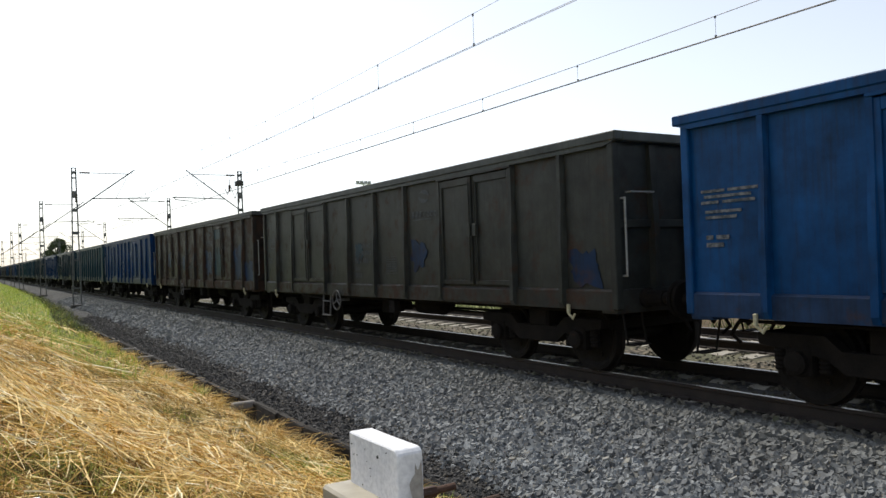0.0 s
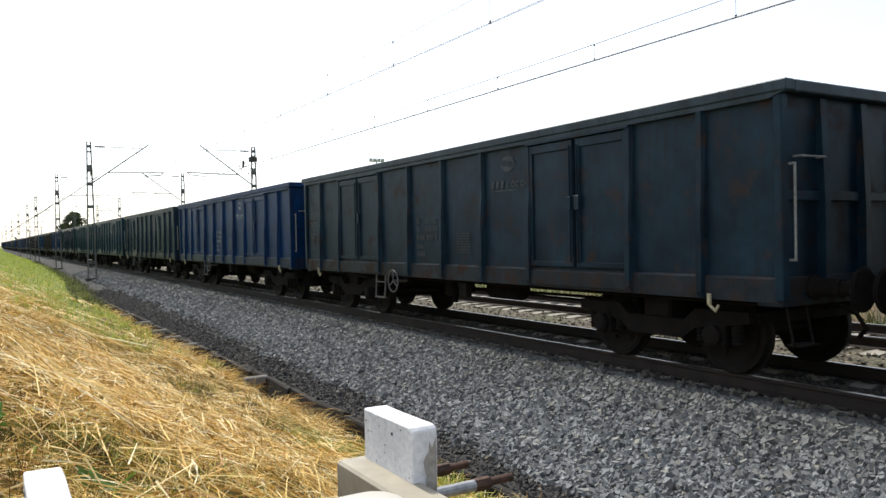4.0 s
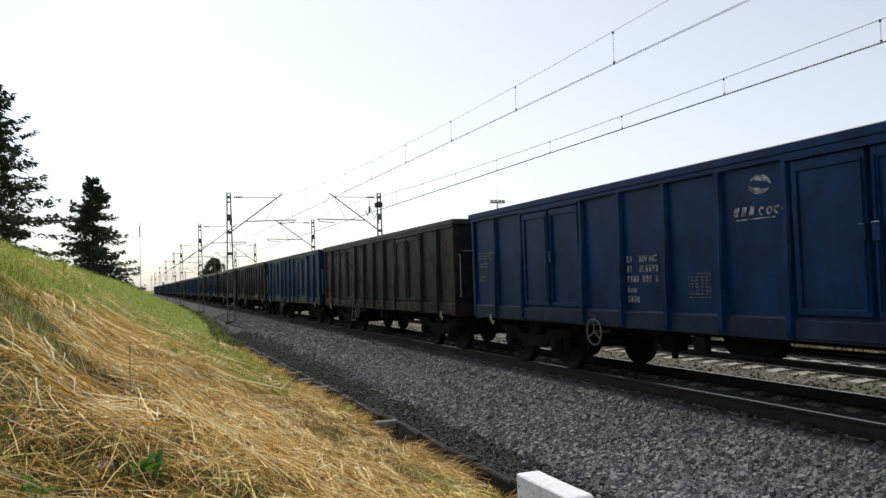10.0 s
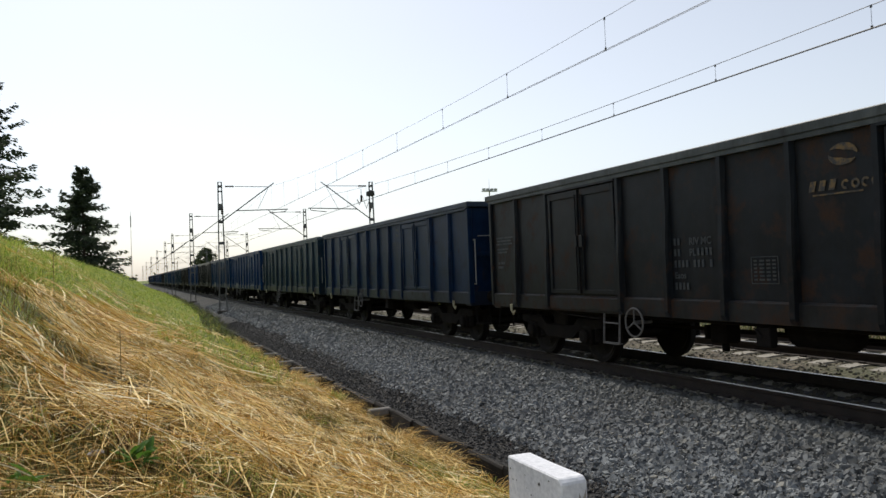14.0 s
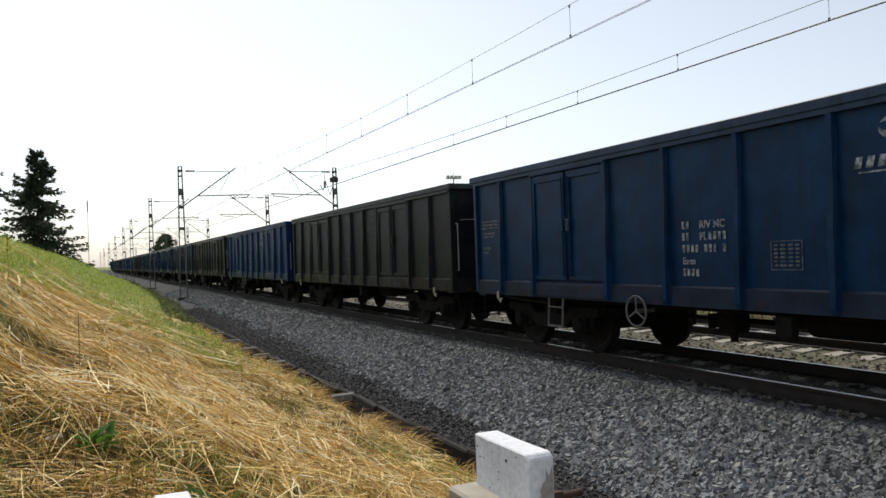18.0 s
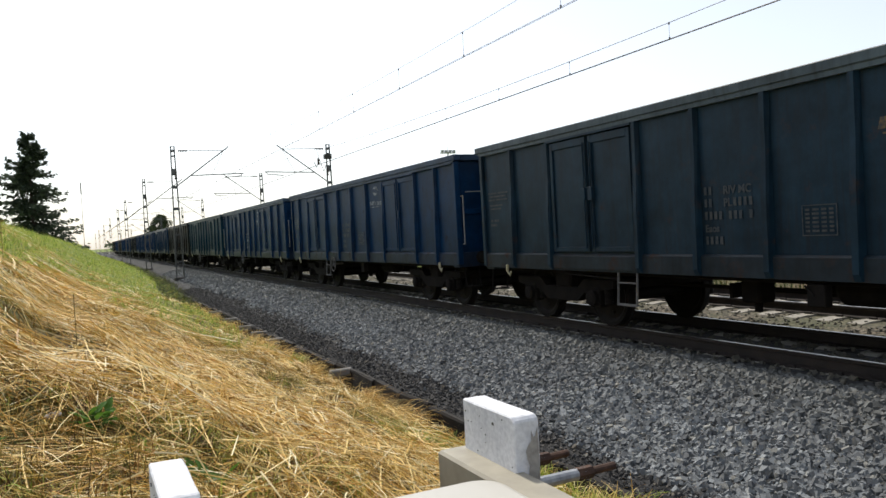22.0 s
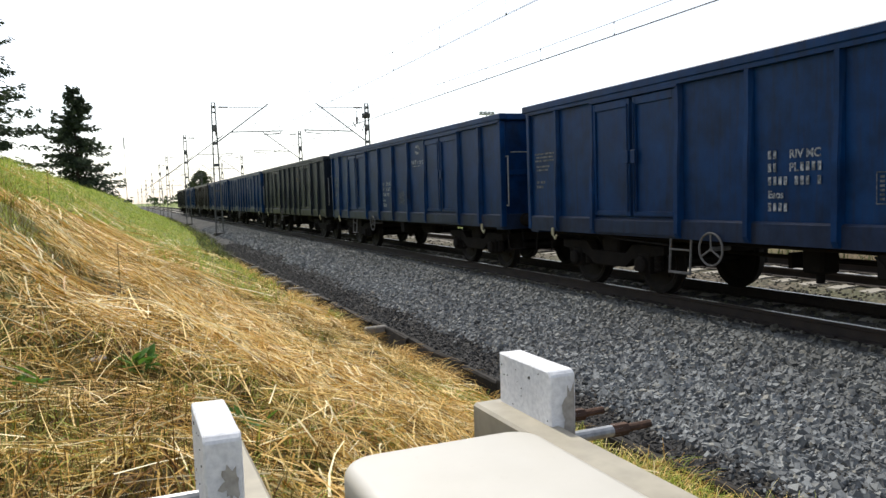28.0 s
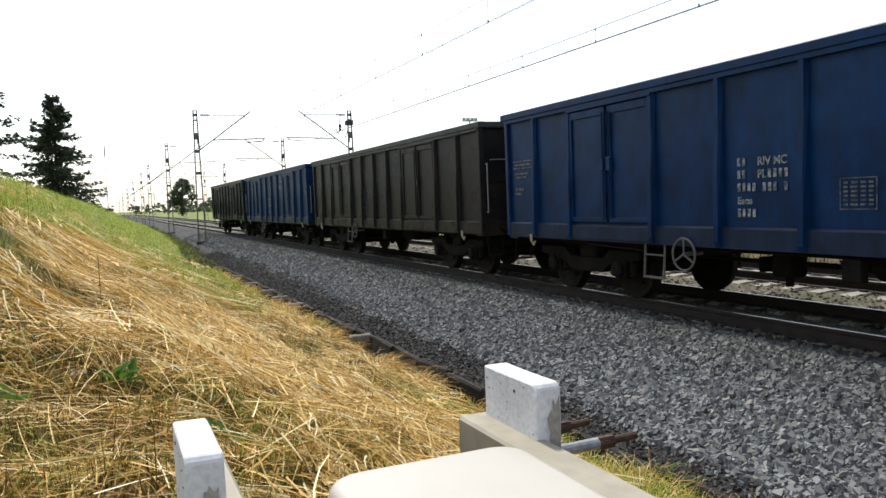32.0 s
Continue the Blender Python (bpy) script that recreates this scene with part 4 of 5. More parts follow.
# ---------------------------------------------------------------- overhead line
def lattice_mast(x, y, side, top=7.45, base=-0.55, bracket=True, drop=True):
    """A tapered twin-leg steel mast; side: 1 when its bracket reaches to +x, -1 to -x."""
    m = new("catenary_mast")
    m.location = (x, y, 0)
    q0, q1 = 0.22, 0.10
    for e in (-1, 1):
        b = Build()
        b.add([(e * q0 - 0.036, -0.05, base), (e * q0 + 0.036, -0.05, base), (e * q0 + 0.036, 0.05, base), (e * q0 - 0.036, 0.05, base),
               (e * q1 - 0.032, -0.05, top), (e * q1 + 0.032, -0.05, top), (e * q1 + 0.032, 0.05, top), (e * q1 - 0.032, 0.05, top)],
              [(3, 2, 1, 0), (4, 5, 6, 7), (0, 1, 5, 4), (1, 2, 6, 5), (2, 3, 7, 6), (3, 0, 4, 7)])
        part("mast_leg", b, GALV, m)
    for z, h in ((0.6, 0.04), (2.2, 0.04), (3.75, 0.09), (5.05, 0.09), (5.95, 0.20), (6.9, 0.04)):
        w = float(np.interp(z, [base, top], [q0, q1])) + 0.02
        part("batten", Build().box(-w, w, -0.058, -0.050, z - h, z + h).box(-w, w, 0.050, 0.058, z - h, z + h), GALV, m)
    part("cap", Build().box(-0.14, 0.14, -0.07, 0.07, top, top + 0.03), GALV, m)
    part("footing", Build().box(-0.32, 0.32, -0.26, 0.26, base - 0.35, base + 0.22, 0.03), FOOT, m, "dark weathered concrete footing")
    if bracket:
        s = side
        part("bracket_strut", Build().tube((0.05 * s, 0, 5.05), (3.27 * s, 0, 7.45), 0.035, n=8), GALV, m)
        part("bracket_tie", Build().tube((0.9 * s, 0, 7.21), (2.95 * s, 0, 7.2), 0.022, n=6), GALV, m)
        part("tie_insulator", Build().lathe([(0.30 * s + 0.05 * i * s, 0.065 if i % 2 else 0.03) for i in range(12)], "x", (0, 0, 7.21), 8), PORC, m, "brown ribbed insulator")
        part("clamp", Build().box(-0.17, 0.17, -0.08, 0.08, 4.98, 5.12, 0.01), GALV, m)
        part("clamp", Build().box(-0.14, 0.14, -0.08, 0.08, 7.14, 7.28, 0.01), GALV, m)
        part("foot_insulator", Build().lathe([(-0.4 + 0.06 * i, 0.09 if i % 2 else 0.045) for i in range(9)], "z", (0.10 * s, 0, 5.9), 8), PORC, m, "brown ribbed insulator")
        if drop:
            part("registration_tube", Build().tube((0.95 * s, 0, 5.72), (4.1 * s, 0, 5.80), 0.034, n=6), GALV, m)
            part("steady_arm", Build().pipe([(4.0 * s, 0, 5.80), (3.95 * s, 0, 5.66), (2.95 * s, 0, 5.56)], 0.024, 6), GALV, m)
            part("drop_bracket", Build().pipe([(2.95 * s, 0, 7.2), (2.2 * s, 0, 5.75)], 0.012, 5), GALV, m)
    return m


LEFT_MASTS, RIGHT_MASTS = [-12.0, 48.5, 71.9, 103.5, 125.0, 161.0, 205.0, 262.0, 330.0], [-12.0, 47.8, 67.9, 104.0, 126.0, 161.0, 205.0, 262.0, 330.0]
first = None
for x, side, rows in ((5.1, 1, LEFT_MASTS), (14.45, -1, RIGHT_MASTS)):
    first = lattice_mast(x, rows[0], side)
    tagged(first, "tapered grey twin-leg steel catenary mast with a bracket", "catenary mast", "masts along the tracks")
    for y in rows[1:]:
        copy_thing(first, pose(x, y, 0))


def span_wires(xc, contact, low, rise, spans, first_drop, step, wire):
    """Contact wire, sagging carrier wire and droppers over one track."""
    w = new("overhead_line")
    w.location = (xc, 0, 0)
    for x in (-0.022, 0.022):
        part("contact_wire", Build().tube((x, -60, contact), (x, 330, contact), wire, n=6), WIRE, w)
    for a, b in spans:
        pts, n = [], 16
        for i in range(n + 1):
            u = i / n
            pts.append((0, a + (b - a) * u, low + rise * (2 * u - 1) ** 2))
        part("carrier_wire", Build().pipe(pts, 0.95 * wire, 5), WIRE, w)
        y = first_drop if a < 20 < b else a + 3
        while y > a + 5:
            y -= step
        while y < b - 1:
            u = (y - a) / (b - a)
            z = low + rise * (2 * u - 1) ** 2
            part("dropper", Build().tube((0, y, contact), (0, y, z), 0.004, n=5).box(-0.008, 0.008, y - 0.02, y + 0.02, contact - 0.01, contact + 0.05)
                 .box(-0.008, 0.008, y - 0.02, y + 0.02, z - 0.04, z + 0.01), WIRE, w)
            y += step
    return w


SPANS = [(-12.0, 48.5), (48.5, 103.5), (103.5, 161.0), (161.0, 205.0), (205.0, 262.0), (262.0, 330.0)]
tagged(span_wires(8.0, 5.55, 6.10, 1.10, SPANS, 12.2, 3.9, 0.0048), "copper overhead contact and carrier wires above the near track", "overhead line", "overhead lines")
tagged(span_wires(12.0, 5.60, 5.95, 0.75, SPANS, 13.8, 3.85, 0.0085), "copper overhead contact and carrier wires above the far track", "overhead line", "overhead lines")


def anchor_gear(x, y):
    """Hanging insulator and jumper loop by a mast head."""
    g = new("jumper_gear")
    g.location = (x, y, 0)
    part("jumper_cable", Build().pipe([(-0.9, 0, 6.35), (-0.75, 0, 6.0), (-0.55, 0, 6.55), (-0.3, 0, 5.75), (-0.08, 0, 6.3)], 0.025, 6), WIRE, g)
    part("insulator", Build().lathe([(6.2 + 0.05 * i, 0.09 if i % 2 else 0.05) for i in range(9)], "z", (-0.62, 0, 0), 8).tube((-0.62, 0, 6.2), (-0.62, 0, 7.0), 0.02), PORC, g)
    part("switch_box", Build().box(-0.22, 0.22, -0.2, 0.2, 6.55, 6.85, 0.02), FOOT, g)
    tagged(g, "dark jumper cables and insulators on a mast", "line equipment")


anchor_gear(14.40, 47.75)


# ---------------------------------------------------------------- barrier machine at the camera's feet
def barrier_machine():
    m = new("barrier_machine")
    m.location = (0.505, 1.75, 0)
    b = Build()
    bm = bmesh.new()
    bmesh.ops.create_cube(bm, size=1.0)
    for p in bm.verts:
        p.co = Vector((0.50 * p.co.x, 0.0 + 1.0 * p.co.y, 0.93 + 0.18 * p.co.z))
    up = [e for e in bm.edges if abs(e.verts[0].co.z - e.verts[1].co.z) > 0.1]
    bmesh.ops.bevel(bm, geom=up, offset=0.085, segments=7, profile=0.5, affect="EDGES")
    topf = [e for e in bm.edges if all(p.co.z > 1.01 for p in e.verts) and len(e.link_faces) == 2 and any(abs(f.normal.z) < 0.5 for f in e.link_faces)]
    bmesh.ops.bevel(bm, geom=topf, offset=0.03, segments=5, profile=0.5, affect="EDGES")
    bm.verts.index_update()
    b.add([p.co[:] for p in bm.verts], [[p.index for p in f.verts] for f in bm.faces])
    bm.free()
    lid = part("lid", b, BEIGE, m, "smooth beige enamelled lid with rounded corners", True)
    part("housing", Build().box(-0.22, 0.22, -0.46, 0.46, -0.15, 0.845, 0.02), KHAKI, m)
    part("plinth", Build().box(-0.36, 0.36, -0.62, 0.62, -0.45, 0.05, 0.03), CONC, m)
    for s, x in ((-1, -0.46), (1, 0.334)):
        arm = part("counterweight_arm", Build().box(x - 0.056, x + 0.056, -0.85, 0.90, 0.85, 0.977, 0.008), KHAKI, m, "khaki painted steel counterweight arm")
        part("arm_boss", Build().tube((x - 0.05 * s, -0.2, 0.80), (0.20 * s, -0.2, 0.80), 0.06, n=16), KHAKI, arm)
    return m


machine = barrier_machine()
tagged(machine, "beige level-crossing barrier machine with khaki arms on the bank", "barrier machine")


def counterweight(x, y, s):
    w = new("counterweight")
    w.location = (x, y, 0)
    bm = bmesh.new()
    bmesh.ops.create_cube(bm, size=1.0)
    for p in bm.verts:
        p.co = Vector((0.078 * p.co.x, 0.30 * p.co.y, 0.985 + 0.28 * p.co.z))
    near = [e for e in bm.edges if all(p.co.y < 0 for p in e.verts) and all(p.co.z > 1.0 for p in e.verts)]
    bmesh.ops.bevel(bm, geom=near, offset=0.013, segments=1, affect="EDGES")
    bmesh.ops.bevel(bm, geom=bm.edges[:], offset=0.004, segments=1, affect="EDGES")
    bmesh.ops.subdivide_edges(bm, edges=bm.edges[:], cuts=3, use_grid_fill=True)
    for p in bm.verts:
        p.co += Vector([0.0016 * noise.noise(p.co * 30 + Vector((x * 9, i * 5, 0))) for i in range(3)])
    b = Build()
    bm.verts.index_update()
    b.add([p.co[:] for p in bm.verts], [[p.index for p in f.verts] for f in bm.faces])
    bm.free()
    block = part("block", b, WHITE, w)
    rnd = random.Random(5 if s > 0 else 9)
    for _ in range(15):
        yy, zz, r = rnd.uniform(-0.14, 0.14), rnd.uniform(0.90, 1.115), rnd.choice((0.0011, 0.0016, 0.0022, 0.0044))
        part("chip", Build().lathe([(-0.0405, 0.0), (-0.0412, r), (-0.039, r * 1.2)], "x", (0, yy, zz), 6), FOOT, block)
    blots = ((0.868, 0.925, 0.0, 0.024), (0.935, 0.985, 0.006, 0.024), (0.99, 1.055, 0.012, 0.02)) if s < 0 else ((0.862, 0.96, 0.012, 0.030), (0.93, 1.085, 0.019, 0.022), (0.88, 0.90, -0.018, 0.014))
    for q, (za, zb, xm, rx) in enumerate(blots):
        ring = []
        for a in np.linspace(0, 2 * math.pi, 25)[:-1]:
            grow = 1 + 0.55 * noise.noise((2 * math.cos(a) + 9 * q, 2 * math.sin(a), x * 7)) + 0.25 * rnd.uniform(-1, 1)
            ring.append((max(-0.033, min(0.0345, xm + rx * math.cos(a) * grow)), -0.1522 - 0.0002 * q, min(1.105, (za + zb) / 2 + (zb - za) / 2 * math.sin(a) * grow)))
        part("bare_patch", Build().add(ring, [tuple(range(24))]), PALE, block, "patch of bare grey concrete")
    for y0, z0, length, thread in ((0.06, 0.925, 0.23, 0.09), (-0.13, 0.93, 0.26, 0.10)):
        a = 0.038 * s
        rod = part("rod", Build().tube((-a, y0, z0), (a + (length - thread) * s, y0, z0), 0.0165, n=12), ZINC, w, "grey zinc-coated rod")
        part("rod_thread", Build().tube((a + (length - thread) * s, y0, z0), (a + length * s, y0, z0 + 0.002), 0.0115, n=10)
             .tube((a + (length - thread - 0.03) * s, y0, z0), (a + (length - thread + 0.02) * s, y0, z0), 0.019, n=6), RUST, rod, "rusted threaded end and nut")
    return tagged(w, "chipped white-painted concrete counterweight plate with rusty rods", "counterweight", "counterweights on the barrier arms")


counterweight(0.903, 2.475, 1)
counterweight(0.006, 2.345, -1)


# ---------------------------------------------------------------- kerb line and bits along the bank's foot
def kerb_line():
    rnd = random.Random(3)
    k = new("kerb_line")
    shapes = []
    for j in range(6):
        b = Build().box(-0.045, 0.045, -0.49, 0.49, -0.40, 0.03, 0.014)
        b.v = [(x + 0.012 * rnd.uniform(-1, 1), y, z + 0.012 * rnd.uniform(-1, 1)) for x, y, z in b.v]
        shapes.append(b.mesh("kerb_stone", KERB))
    y = -6.0
    while y < 38:
        ob = new("kerb_stone", shapes[rnd.randrange(6)])
        ob.parent = k
        ob.matrix_basis = pose(3.79 + rnd.uniform(-0.015, 0.015), y, -0.635 + rnd.uniform(-0.03, 0.02), rnd.uniform(-1.5, 1.5), rnd.uniform(-7, 4), rnd.uniform(-1, 1))
        y += 1.0
    tagged(k, "dirty concrete drain wall slabs along the bank's foot, shade painted in", "kerb", kind="structure")


kerb_line()
lump = Build().box(-0.24, 0.16, -0.06, 0.06, 0, 0.12, 0.02)
ob = part("concrete_block", lump, CONC)
ob.matrix_world = pose(3.66, 12.75, -0.70, 0, 0, 4)
tagged(ob, "pale concrete strut across the drain", "concrete strut", "struts across the drain")
for x, y, r in ((3.66, 17.6, 3), (3.66, 19.2, -3), (3.67, 20.8, 2), (3.66, 23.2, -4), (3.66, 26.0, 3)):
    copy_thing(ob, pose(x, y, -0.70, 0, 0, r))


# ---------------------------------------------------------------- trees
def spruce(name, x, y, z, height, radius, seed, label, thick=1.0):
    rng = np.random.default_rng(seed)
    t = new(name)
    t.location = (x, y, z)
    part("trunk", Build().tube((0, 0, -0.5), (0, 0, height * 0.6), 0.22, 0.10, 10).tube((0, 0, height * 0.6), (0.05, 0, height), 0.10, 0.015, 8), BARK, t)
    V, F, limbs = [], [], Build()
    h = 0.05 * height
    while h < height * 0.985:
        u = h / height
        n = 7 if u < 0.8 else 5
        for i in range(n):
            L = radius * (1 - u) ** 0.74 * rng.uniform(0.5, 1.2) + 0.15
            a = rng.uniform(0, 2 * math.pi)
            d = np.array([math.cos(a), math.sin(a), 0])
            tilt = np.interp(u, [0, 0.6, 1], [-0.30, 0.0, 0.6]) + rng.uniform(-0.12, 0.12)
            curve = 0.16 * L
            at = lambda q: np.array([0, 0, h]) + d * L * q + np.array([0, 0, L * q * tilt - curve * math.sin(q * 3.0) * 0.6])
            limbs.tube(at(0.0), at(0.55), 0.03 * (1 - u) + 0.008, 0.012, 5, False)
            side = np.array([-d[1], d[0], 0])
            for _ in range(int((16 + 36 * (1 - u)) * thick)):
                q = rng.uniform(0.12, 1.0)
                c = at(q) + side * rng.normal(0, 0.17 * L * (1.15 - q)) + np.array([0, 0, rng.normal(-0.12, 0.11)])
                ax = d * rng.uniform(0.3, 1) + side * rng.normal(0, 0.7) + np.array([0, 0, rng.uniform(-0.7, 0.15)])
                ax /= np.linalg.norm(ax)
                wv = np.cross(ax, rng.normal(0, 1, 3))
                wv /= np.linalg.norm(wv) + 1e-9
                s = rng.uniform(0.16, 0.40)
                k = len(V)
                V += [c - ax * s * 0.3, c + wv * s * 0.26, c + ax * s, c - wv * s * 0.26]
                F.append((k, k + 1, k + 2, k + 3))
        h += height * 0.033 * (1.3 - 0.6 * u) * rng.uniform(0.7, 1.3)
    part("branch_work", limbs, BARK, t)
    crown = cloud("crown", np.array(V), F, NEEDLE)
    crown.parent = t
    return tagged(t, label, "tree", "spruces on the bank")


def broadleaf(x, y, z, height, radius, seed, label, group="", trunk=0.25):
    rng = np.random.default_rng(seed)
    t = new("broadleaf_tree")
    t.location = (x, y, z)
    part("trunk", Build().tube((0, 0, -0.5), (0, 0, height * 0.5), 0.035 * height, 0.02 * height, 9), BARK, t)
    limbs, V, F = Build(), [], []
    for i in range(34):
        a, up = rng.uniform(0, 2 * math.pi), rng.uniform(trunk, 1.0)
        prof = math.sin(min(1.0, (up - trunk * 0.6) / (1.02 - trunk * 0.6)) * math.pi) ** 0.6
        rr = radius * prof * rng.uniform(0.35, 0.92)
        c = np.array([rr * math.cos(a), rr * math.sin(a), height * up * 0.93])
        limbs.tube((0, 0, height * min(0.5, up * 0.6)), c, 0.012 * height, 0.004 * height, 5, False)
        blob = radius * rng.uniform(0.25, 0.42)
        for _ in range(170):
            p = rng.normal(0, 1, 3)
            p = c + p / np.linalg.norm(p) * blob * rng.uniform(0.4, 1.05) * np.array([1, 1, 0.8])
            ax, bx = rng.normal(0, 1, 3), rng.normal(0, 1, 3)
            ax /= np.linalg.norm(ax)
            bx = np.cross(ax, bx)
            bx /= np.linalg.norm(bx) + 1e-9
            s = radius * rng.uniform(0.04, 0.09)
            k = len(V)
            V += [p - ax * s, p + bx * s * 0.6, p + ax * s, p - bx * s * 0.6]
            F.append((k, k + 1, k + 2, k + 3))
    part("branch_work", limbs, BARK, t)
    crown = cloud("crown", np.array(V), F, LEAF)
    crown.parent = t
    return tagged(t, label, "tree", group)


spruce("spruce_tree", -4.2, 84.0, 2.4, 10.9, 4.3, 11, "dark green spruce standing on the crest of the bank", 2.6)
spruce("spruce_tree", -9.5, 62.0, 2.9, 14.0, 5.8, 12, "tall dark spruce with drooping boughs on the bank", 2.6)
broadleaf(19.9, 230.0, 0.3, 10.3, 3.7, 21, "dark rounded broadleaf tree beside the distant track", "", 0.06)


# ---------------------------------------------------------------- distance
def far_things():
    rng = np.random.default_rng(8)
    V, F = [], []
    for _ in range(5200):
        a = rng.uniform(-1, 1)
        if rng.random() < 0.5:
            c = np.array([rng.uniform(-160, -4) if rng.random() < 0.4 else rng.uniform(14, 420), rng.uniform(430, 640), 0])
        else:
            c = np.array([rng.uniform(40, 420), rng.uniform(320, 520), 0])
        hh = 5 + 4 * noise.noise((c[0] * 0.02, c[1] * 0.02, 0))
        c[2] = rng.uniform(0, hh)
        ax, bx = rng.normal(0, 1, 3), rng.normal(0, 1, 3)
        ax /= np.linalg.norm(ax)
        bx = np.cross(ax, bx)
        bx /= np.linalg.norm(bx)
        s = rng.uniform(0.8, 2.0)
        k = len(V)
        V += [c - ax * s, c + bx * s * 0.7, c + ax * s, c - bx * s * 0.7]
        F.append((k, k + 1, k + 2, k + 3))
    tagged(cloud("far_woods", np.array(V), F, LEAF), "distant dark green belt of trees on the horizon", "woods", kind="stuff")


far_things()
mast = new("floodlight_mast")
mast.location = (73.0, 150.0, -0.5)
part("pole", Build().tube((0, 0, 0), (0, 0, 19.0), 0.28, 0.14, 10), HAZE_STEEL, mast)
part("platform", Build().box(-1.7, 1.7, -0.5, 0.5, 18.6, 18.8, 0.03), HAZE_STEEL, mast)
for dx in (-1.4, -0.5, 0.5, 1.4):
    part("floodlight", Build().box(dx - 0.3, dx + 0.3, -0.45, 0.1, 18.85, 19.3, 0.04), HAZE_STEEL, mast)
part("spike", Build().tube((0, 0, 18.8), (0, 0, 21.5), 0.05, 0.02, 6), HAZE_STEEL, mast)
tagged(mast, "tall floodlight mast beyond the tracks, pale grey from painted haze", "floodlight mast")
aerial = new("radio_mast")
aerial.location = (0.8, 260.0, 1.6)
part("pole", Build().tube((0, 0, 0), (0, 0, 22.0), 0.10, 0.04, 6), GALV, aerial)
part("antenna", Build().tube((0, 0, 17.0), (0, 0, 20.5), 0.16, 0.16, 6), GALV, aerial)
tagged(aerial, "thin pale radio mast far behind the bank", "radio mast")


# ---------------------------------------------------------------- hay and grass
def blades(name, roots, length, width, lean, mat, seed, flat, seg=3, along=None):
    """Many thin curved blades: roots (n,3); lean: how far they lie over; flat: droop of the tip."""
    rng = np.random.default_rng(seed)
    n = len(roots)
    L = length[0] + (length[1] - length[0]) * rng.random(n)
    W = width[0] + (width[1] - width[0]) * rng.random(n)
    a = rng.uniform(0, 2 * math.pi, n) if along is None else along + rng.normal(0, 0.1, n)
    el = lean[0] + (lean[1] - lean[0]) * rng.random(n)
    d = np.stack([np.cos(a) * np.cos(el), np.sin(a) * np.cos(el), np.sin(el)], -1)
    sidev = np.stack([-np.sin(a), np.cos(a), rng.normal(0, 0.5, n)], -1)
    sidev /= np.linalg.norm(sidev, axis=1, keepdims=True)
    bend = rng.normal(0, 0.06, (n, 1)) * sidev
    rings = []
    for j in range(seg + 1):
        u = j / seg
        c = roots + d * (L * u)[:, None] + bend * (L * u * u)[:, None] + np.array([0, 0, -1.0]) * (flat * L * u * u)[:, None]
        w = (W * (1.0 - 0.75 * u) * 0.5)[:, None]
        rings += [c - sidev * w, c + sidev * w]
    V = np.stack(rings, 1).reshape(-1, 3)
    m = 2 * (seg + 1)
    base = np.arange(n)[:, None] * m
    F = np.concatenate([base + np.array([[2 * j, 2 * j + 1, 2 * j + 3, 2 * j + 2]]) for j in range(seg)], 0)
    return cloud(name, V, F, mat)


def scatter(n, seed, x0, x1, y0, y1, power=1.0, keep=None):
    """Points on the bank, denser towards the small y."""
    rng = np.random.default_rng(seed)
    xs = rng.uniform(x0, x1, n)
    ys = y0 + (y1 - y0) * rng.random(n) ** power
    pts = []
    for x, y in zip(xs, ys):
        if -0.2 < x < 1.0 and 1.0 < y < 2.75 or abs(x + 0.1) < 0.4 and abs(y - 0.57) < 0.6:
            continue
        if keep and not keep(x, y, rng.random()):
            continue
        pts.append((x, y, bank(x, y)))
    return np.array(pts)


def mown(x, y, r):
    green = noise.noise((x * 0.9, y * 0.45, 5.0)) * 1.1
    edge = -1.35 + 0.03 * y + 0.6 * green
    tuft = noise.noise((x * 1.3, y * 0.9, 9.0)) > 0.30 or (y > 13 and 0.9 < x + 0.5 * green < 2.2)
    if x < 0.35 and y < 4.8 and noise.noise((x * 1.1, y * 1.1, 4.0)) > -0.15:
        tuft = tuft or r > 0.35
    if y > 19 + 3 * green:
        return r < 0.22
    return r < (0.12 if tuft else 1.0 if x > edge else 0.10)


def unmown(x, y, r):
    if y < 6.5 and x > -2.2:
        return r < 0.03
    return mown(x, y, 0.5) is False or r < 0.06


def hay_layer(name, n, seed, y0, y1, length, width, power, el, lift, along=None, droop=0.25):
    p = scatter(n, seed, -3.6, 3.42, y0, y1, power, lambda x, y, r: mown(x, y, r) and (r < 0.25 or not litter(x, y, r)))
    p[:, 2] += np.random.default_rng(seed + 1).uniform(0.0, lift, len(p))
    return blades(name, p, length, width, el, HAY, seed + 2, droop, 3, along)


